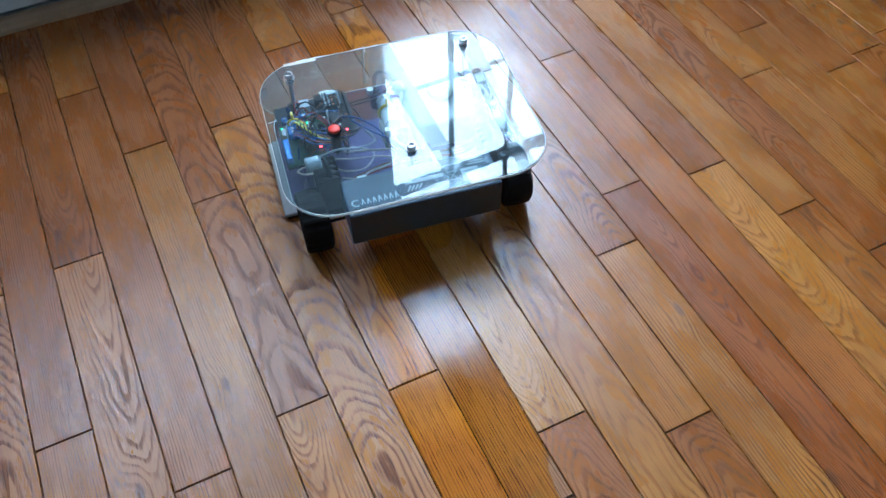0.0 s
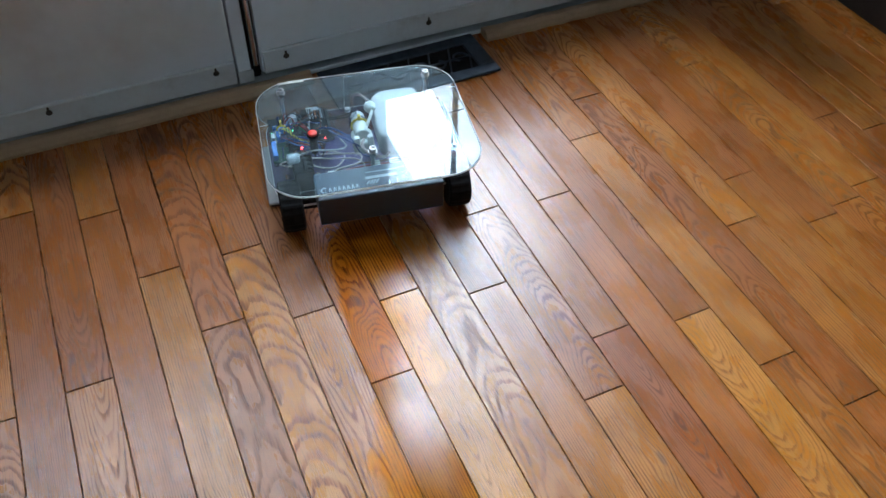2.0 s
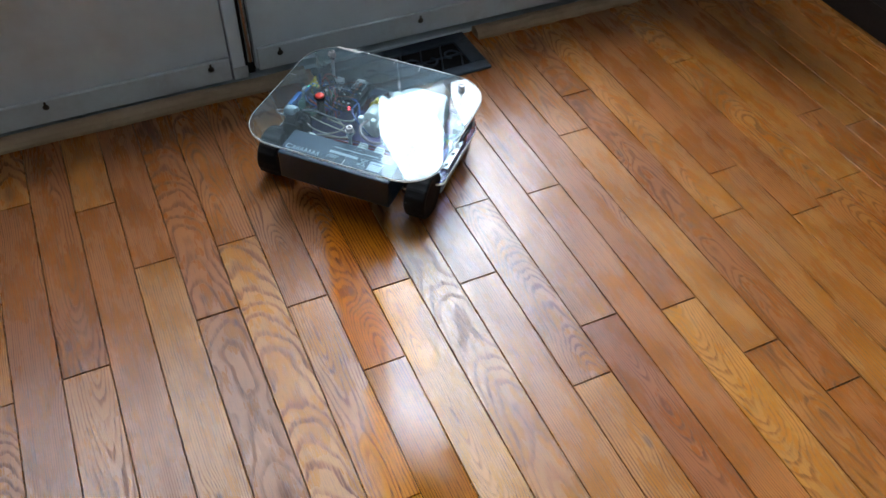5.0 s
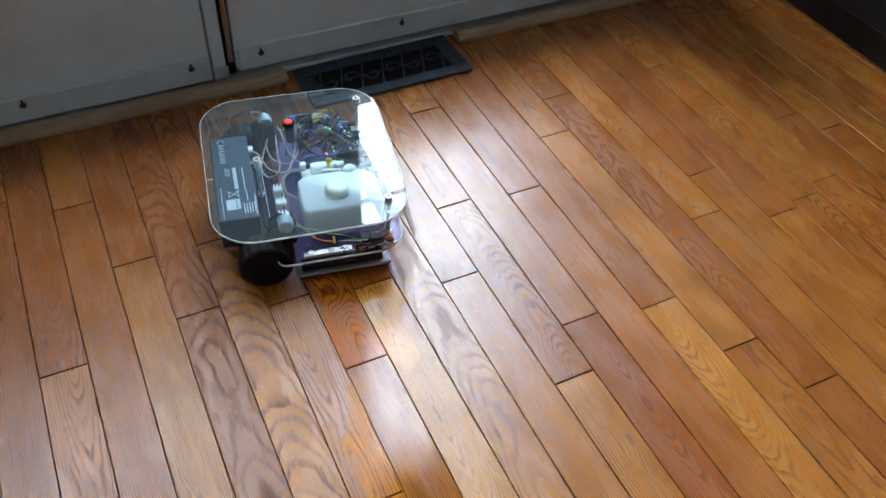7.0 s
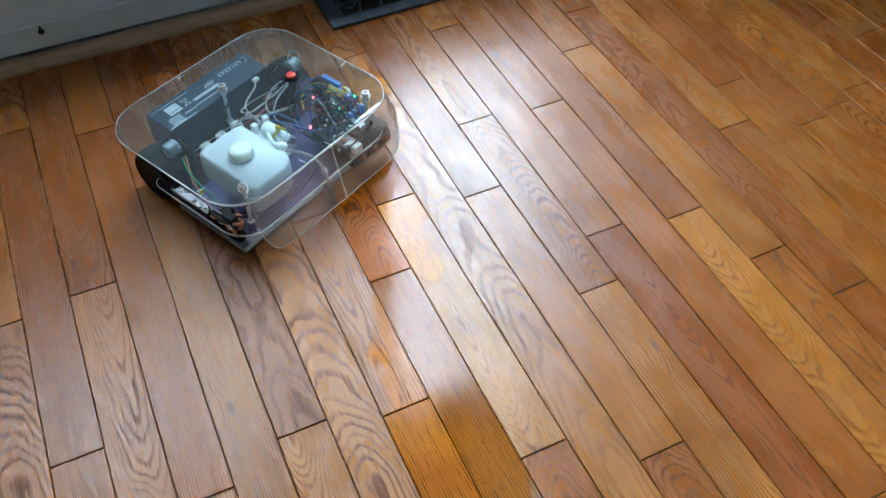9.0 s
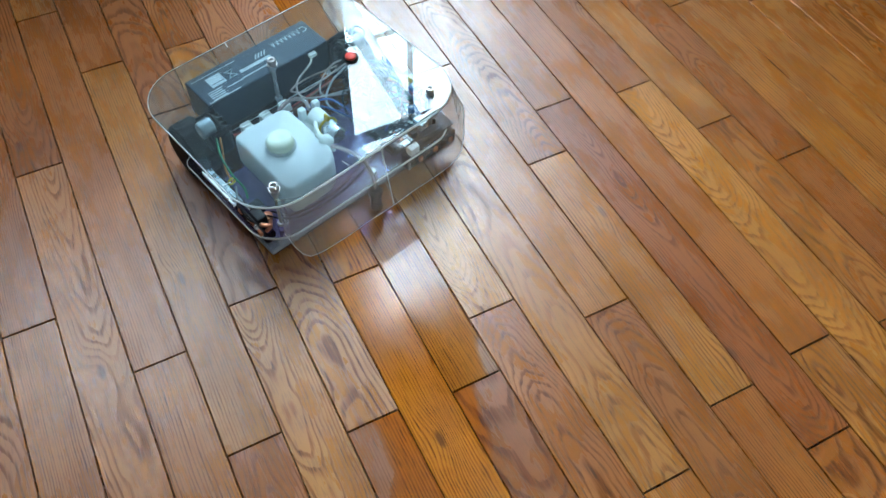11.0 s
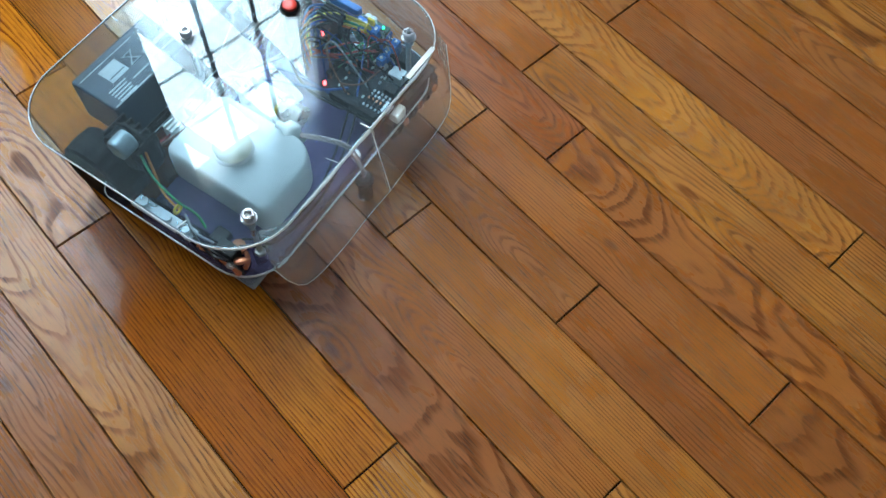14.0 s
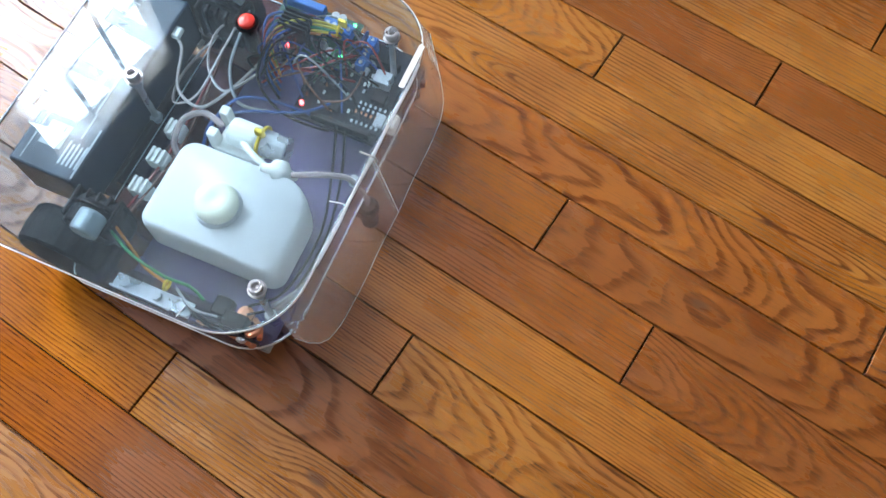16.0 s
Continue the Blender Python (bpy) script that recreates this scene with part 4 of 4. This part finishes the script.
def mop(robot):
    b = part("mop_board", box(-0.153, 0.129, -0.037, 0.090, 0.0045, 0.0100, 0.0012), GREYMOP, robot, "grey mop board with cloth under it")
    part("mop_cloth", box(-0.150, 0.126, -0.035, 0.088, 0.0003, 0.0044, 0.0006), DARKCLOTH, b)
    part("cushion_roll", rod(0.008, 0.008, 0.110, Matrix.Translation((0.121, -0.032, 0.0198)) @ pose(0, 0, 0, -90, 0, 0), 16, 0.001), BLACK, b, "dark foam roll")
    film = part("plastic_film", slab(outline(0.116, 0.1295, -0.037, 0.088, 0.002, 2), 0.0118, 0.0122), SHEET, b)
    film.visible_shadow = False
    for x, y in ((-0.120, 0.080), (0.108, 0.080), (-0.120, -0.020), (0.108, -0.020)):
        part("hanger", rod(0.0025, 0.0025, ZL - 0.0118, Matrix.Translation((x, y, 0.0116)), 10), STEEL, b)


def splash_shield(robot):
    """A thin clear sheet bent round the front edge, flaring downwards."""
    plan = []
    for k in range(33):
        g = k / 32
        if g < 0.2:
            a = radians(150 - 60 * g / 0.2)
            x, y = -0.093 + 0.0555 * math.cos(a), 0.062 + 0.0565 * math.sin(a)
        elif g > 0.8:
            a = radians(90 - 44 * (g - 0.8) / 0.2)
            x, y = 0.076 + 0.0555 * math.cos(a), 0.062 + 0.0565 * math.sin(a)
        else:
            x, y = -0.093 + 0.169 * (g - 0.2) / 0.6, 0.1185
        end = min(g, 1 - g)
        plan.append((x, y, 0.022 + 0.045 * max(0.0, 1 - end / 0.10) ** 2))
    bm = bmesh.new()
    rows = 6
    outer, inner = [], []
    for k, (x, y, low) in enumerate(plan):
        n = Vector((x * 0.35, max(y - 0.02, 0.01), 0)).normalized()
        o, q = [], []
        for j in range(rows + 1):
            z = 0.1045 + (low - 0.1045) * j / rows
            f = 0.017 * (j / rows) ** 1.1
            px, py = x + n.x * f, y + n.y * f + 0.0004 * math.sin(k * 0.9)
            o.append(bm.verts.new((px, py, z)))
            q.append(bm.verts.new((px - n.x * 0.0006, py - n.y * 0.0006, z)))
        outer.append(o)
        inner.append(q)
    for a, b, c, d in zip(outer, outer[1:], inner, inner[1:]):
        for j in range(rows):
            bm.faces.new((a[j], b[j], b[j + 1], a[j + 1]))
            bm.faces.new((c[j + 1], d[j + 1], d[j], c[j]))
        bm.faces.new((a[0], c[0], d[0], b[0]))
        bm.faces.new((a[rows], b[rows], d[rows], c[rows]))
    for o, q in ((outer[0], inner[0]), (outer[-1], inner[-1])):
        for j in range(rows):
            bm.faces.new((o[j], o[j + 1], q[j + 1], q[j]))
    cols = outer
    edge = [c[-1].co.copy() for c in cols]
    top = [c[0].co.copy() for c in cols]
    bmesh.ops.recalc_face_normals(bm, faces=bm.faces)
    s = part("splash_shield", bm, SHEET, robot, "thin clear plastic splash shield")
    s.visible_shadow = False
    part("shield_edge", tube(edge, 0.00035, 5, 1), EDGE, s)
    part("glue_bead", tube([Vector((p.x, p.y, p.z + 0.0006 + 0.0004 * math.sin(i * 2.3))) for i, p in enumerate(top[6:-6])], 0.0012, 5, 3), EDGE, s, "whitish glue bead")
    mid = len(cols) // 2
    part("seam", tube((top[mid] + Vector((-0.003, 0.001, 0)), edge[mid] + Vector((-0.003, 0.001, 0.002))), 0.0005, 5, 2), EDGE, s)
    part("hook", tube((top[mid] + Vector((-0.003, -0.010, 0.002)), top[mid] + Vector((-0.003, 0.002, 0.002)), top[mid] + Vector((-0.003, 0.003, -0.004))), 0.0008, 6, 3), STEEL, s)


def build_robot():
    r = empty("mopping_robot", pose(0.4228, -0.0385, 0), "clear acrylic mopping robot with water tank, battery and wiring", "robot")
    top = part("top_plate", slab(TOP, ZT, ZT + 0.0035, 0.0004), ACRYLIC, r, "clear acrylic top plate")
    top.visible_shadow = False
    part("plate_edge", band(TOP, ZT + 0.0004, ZT + 0.0031), EDGE, top)
    for a, b in (((-0.147, 0.02), (-0.136, 0.021)), ((0.03, 0.116), (0.032, 0.106)), ((0.147, 0.05), (0.138, 0.052)), ((0.02, -0.136), (0.021, -0.128))):
        part("scratch", tube(((*a, ZT + 0.0037), (*b, ZT + 0.0037)), 0.0005, 5, 1), EDGE, top)
    low = part("lower_plate", slab(LOW, ZL, ZL + 0.004, 0.0004), PURPLE, r, "lilac-tinted acrylic lower plate")
    low.visible_shadow = False
    part("plate_edge", band(LOW, ZL + 0.0005, ZL + 0.0035), EDGE, low)
    post(r, -0.1095, 0.090, ZL, ZT + 0.0040)
    post(r, 0.1095, 0.090, ZL, ZT + 0.0040)
    post(r, -0.001, -0.0685, ZL, ZT + 0.0040)
    battery(r)
    tank(r)
    pump(r)
    gear_motor(r, -1)
    gear_motor(r, 1)
    electronics(r)
    mop(r)
    splash_shield(r)
    wheels = (wheel(r, -1), wheel(r, 1))
    return r, wheels


# ---- the floor ----
BOARD_W = 0.057
# ends of the boards, by row of boards counted from x = 0
ENDS = {-2: (-0.011,), -1: (-0.223, 0.34), 0: (0.0, -0.52), 1: (-0.325,), 2: (0.149, -0.456), 3: (0.026, -0.292), 4: (0.146, -0.486), 5: (0.0, -0.315, -0.82),
        6: (0.261, -0.135, -0.494), 7: (-0.017, -0.424, -0.963), 8: (0.30, -0.671), 9: (-0.054, -0.480, -0.833, -1.117), 10: (0.082, -0.261, -0.627, -1.004),
        11: (-0.184, -0.708), 12: (0.068, -0.617), 13: (-0.203, -0.961), 14: (-0.305, -0.63, -1.094), 15: (0.259, -0.394, -0.949), 16: (-0.088,), 17: (-0.005,), 18: (-0.130,), 22: (0.004,)}


# boards with a tint set by hand: row, a place along it, tint
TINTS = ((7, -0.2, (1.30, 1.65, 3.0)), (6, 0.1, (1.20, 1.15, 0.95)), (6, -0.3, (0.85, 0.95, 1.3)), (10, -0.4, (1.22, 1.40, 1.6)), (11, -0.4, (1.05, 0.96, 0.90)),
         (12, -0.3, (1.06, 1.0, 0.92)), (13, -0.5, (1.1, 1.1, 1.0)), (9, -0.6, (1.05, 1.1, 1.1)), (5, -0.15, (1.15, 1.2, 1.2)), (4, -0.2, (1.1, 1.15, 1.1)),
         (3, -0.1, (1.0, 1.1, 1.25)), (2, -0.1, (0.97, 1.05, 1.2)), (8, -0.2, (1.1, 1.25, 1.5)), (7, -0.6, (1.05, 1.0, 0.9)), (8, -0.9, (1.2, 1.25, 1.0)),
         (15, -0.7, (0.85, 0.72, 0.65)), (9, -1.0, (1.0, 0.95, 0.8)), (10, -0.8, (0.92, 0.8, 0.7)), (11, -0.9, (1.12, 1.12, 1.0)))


def floor_boards():
    rng = random.Random(21)
    base = tagged(part("floor", box(X0, X1, Y0, BACK_Y, -0.05, -0.0042), GAP), "varnished orange oak strip floor, damp in a trail", "floor", kind="structure")
    near, far = [], []
    for k in range(math.floor(X0 / BOARD_W), math.ceil(X1 / BOARD_W)):
        ends = sorted(ENDS.get(k, ()))
        if not ends:
            ends = [rng.uniform(-0.6, 0.2)]
        while ends[0] > Y0 + 0.25:
            ends.insert(0, ends[0] - rng.uniform(0.38, 0.85))
        while ends[-1] < WALL_Y - 0.1:
            ends.append(ends[-1] + rng.uniform(0.38, 0.75))
        ends[0], ends[-1] = Y0, WALL_Y + 0.1
        for a, b in zip(ends, ends[1:]):
            (near if -7 <= k <= 27 and b > -1.45 else far).append((k, a, b))

    def one(bm, x, w, a, b):
        g, c, lift = 0.0005, 0.0006, 0.0
        x0, x1, y0, y1 = x + g, x + w - g, a + g * 1.5, b - g * 1.5
        lo = [bm.verts.new(p) for p in ((x0, y0, -0.004), (x1, y0, -0.004), (x1, y1, -0.004), (x0, y1, -0.004))]
        md = [bm.verts.new(p) for p in ((x0, y0, -c), (x1, y0, -c), (x1, y1, -c), (x0, y1, -c))]
        up = [bm.verts.new(p) for p in ((x0 + c, y0 + c, lift), (x1 - c, y0 + c, lift), (x1 - c, y1 - c, lift), (x0 + c, y1 - c, lift))]
        for p, q in ((lo, md), (md, up)):
            for i in range(4):
                bm.faces.new((p[i], p[(i + 1) % 4], q[(i + 1) % 4], q[i]))
        bm.faces.new(up)

    for k, a, b in near:
        bm = bmesh.new()
        one(bm, -BOARD_W / 2, BOARD_W, (a - b) / 2, (b - a) / 2)
        ob = part("plank", bm, OAK, base, at=Matrix.Translation((k * BOARD_W + BOARD_W / 2, (a + b) / 2, 0.0)))
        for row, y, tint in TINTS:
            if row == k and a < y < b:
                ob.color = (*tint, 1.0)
    bm = bmesh.new()
    for k, a, b in far:
        one(bm, k * BOARD_W, BOARD_W, a, b)
    tagged(part("far_planks", bm, OAK, base), kind="stuff")


room()
window("window_1", *WINDOWS[0], ((-0.37, 0.014), (-0.03, 0.014)), ((1.80, 0.05), (2.30, 0.012)), 0)
window("window_2", *WINDOWS[1], ((1.062, 0.016), (1.282, 0.016)), ((1.22, 0.012), (1.66, 0.060), (2.11, 0.006), (2.43, 0.006)), 9)
low_cabinet()
floor_vent()
dark_cupboard()
floor_shade_box()
robot, wheels = build_robot()
floor_boards()

# where the robot stands: seconds, x, y, heading in degrees
DRIVE = [
    (0, 0.4228, -0.0385, -8.98),
    (0.5, 0.4349, 0.0186, -10.25),
    (1, 0.4482, 0.0911, -8.60),
    (1.5, 0.4623, 0.1554, -9.73),
    (2, 0.4725, 0.2181, -10.30),
    (2.5, 0.4857, 0.2846, -8.61),
    (3, 0.4977, 0.3445, -7.46),
    (3.5, 0.4958, 0.3474, -6.73),
    (4, 0.5009, 0.3257, -13.01),
    (4.2, 0.5082, 0.3039, -20.33),
    (6.5, 0.4332, 0.1646, -85.86),
    (7, 0.3982, 0.1466, -100.41),
    (7.5, 0.3677, 0.1395, -112.39),
    (8, 0.3377, 0.1379, -124.82),
    (8.6, 0.3040, 0.1340, -140.00),
    (9.2, 0.2890, 0.0880, -159.00),
    (9.8, 0.3050, 0.0120, -164.50),
    (10.5, 0.3252, -0.0741, -164.81),
    (11, 0.3394, -0.1325, -164.88),
    (11.5, 0.3556, -0.1958, -164.82),
    (12, 0.3718, -0.2610, -164.98),
    (12.5, 0.3881, -0.3244, -164.77),
    (13, 0.4043, -0.3876, -164.80),
    (13.5, 0.4211, -0.4561, -165.13),
    (14, 0.4367, -0.5179, -165.41),
    (14.5, 0.4518, -0.5799, -165.68),
    (15, 0.4670, -0.6420, -166.87),
    (15.5, 0.4800, -0.7039, -167.66),
    (16, 0.4889, -0.7683, -168.96),
]


def motions():
    walk(robot, [(t, pose(x, y, 0.0, 0, 0, a)) for t, x, y, a in DRIVE])
    # the wheels roll with the way that they cover
    for w, s in zip(wheels, (-1, 1)):
        rows, turn = [], 0.0
        last = None
        for (t0, xa, ya, ha), (t1, xb, yb, hb) in zip(DRIVE, DRIVE[1:]):
            n = max(2, math.ceil((t1 - t0) / 0.2))
            for i in range(n + (1 if t1 == DRIVE[-1][0] else 0)):
                f = i / n
                x, y, h = xa + (xb - xa) * f, ya + (yb - ya) * f, radians(ha + (hb - ha) * f)
                p = (x + math.cos(h) * WX[s] - math.sin(h) * WY, y + math.sin(h) * WX[s] + math.cos(h) * WY)
                if last:
                    d = (p[0] - last[0]) * -math.sin(h) + (p[1] - last[1]) * math.cos(h)
                    turn -= math.degrees(d / 0.0365)
                last = p
                rows.append((t0 + (t1 - t0) * f, pose(WX[s], WY, 0.0365, turn)))
        walk(w, rows)


motions()
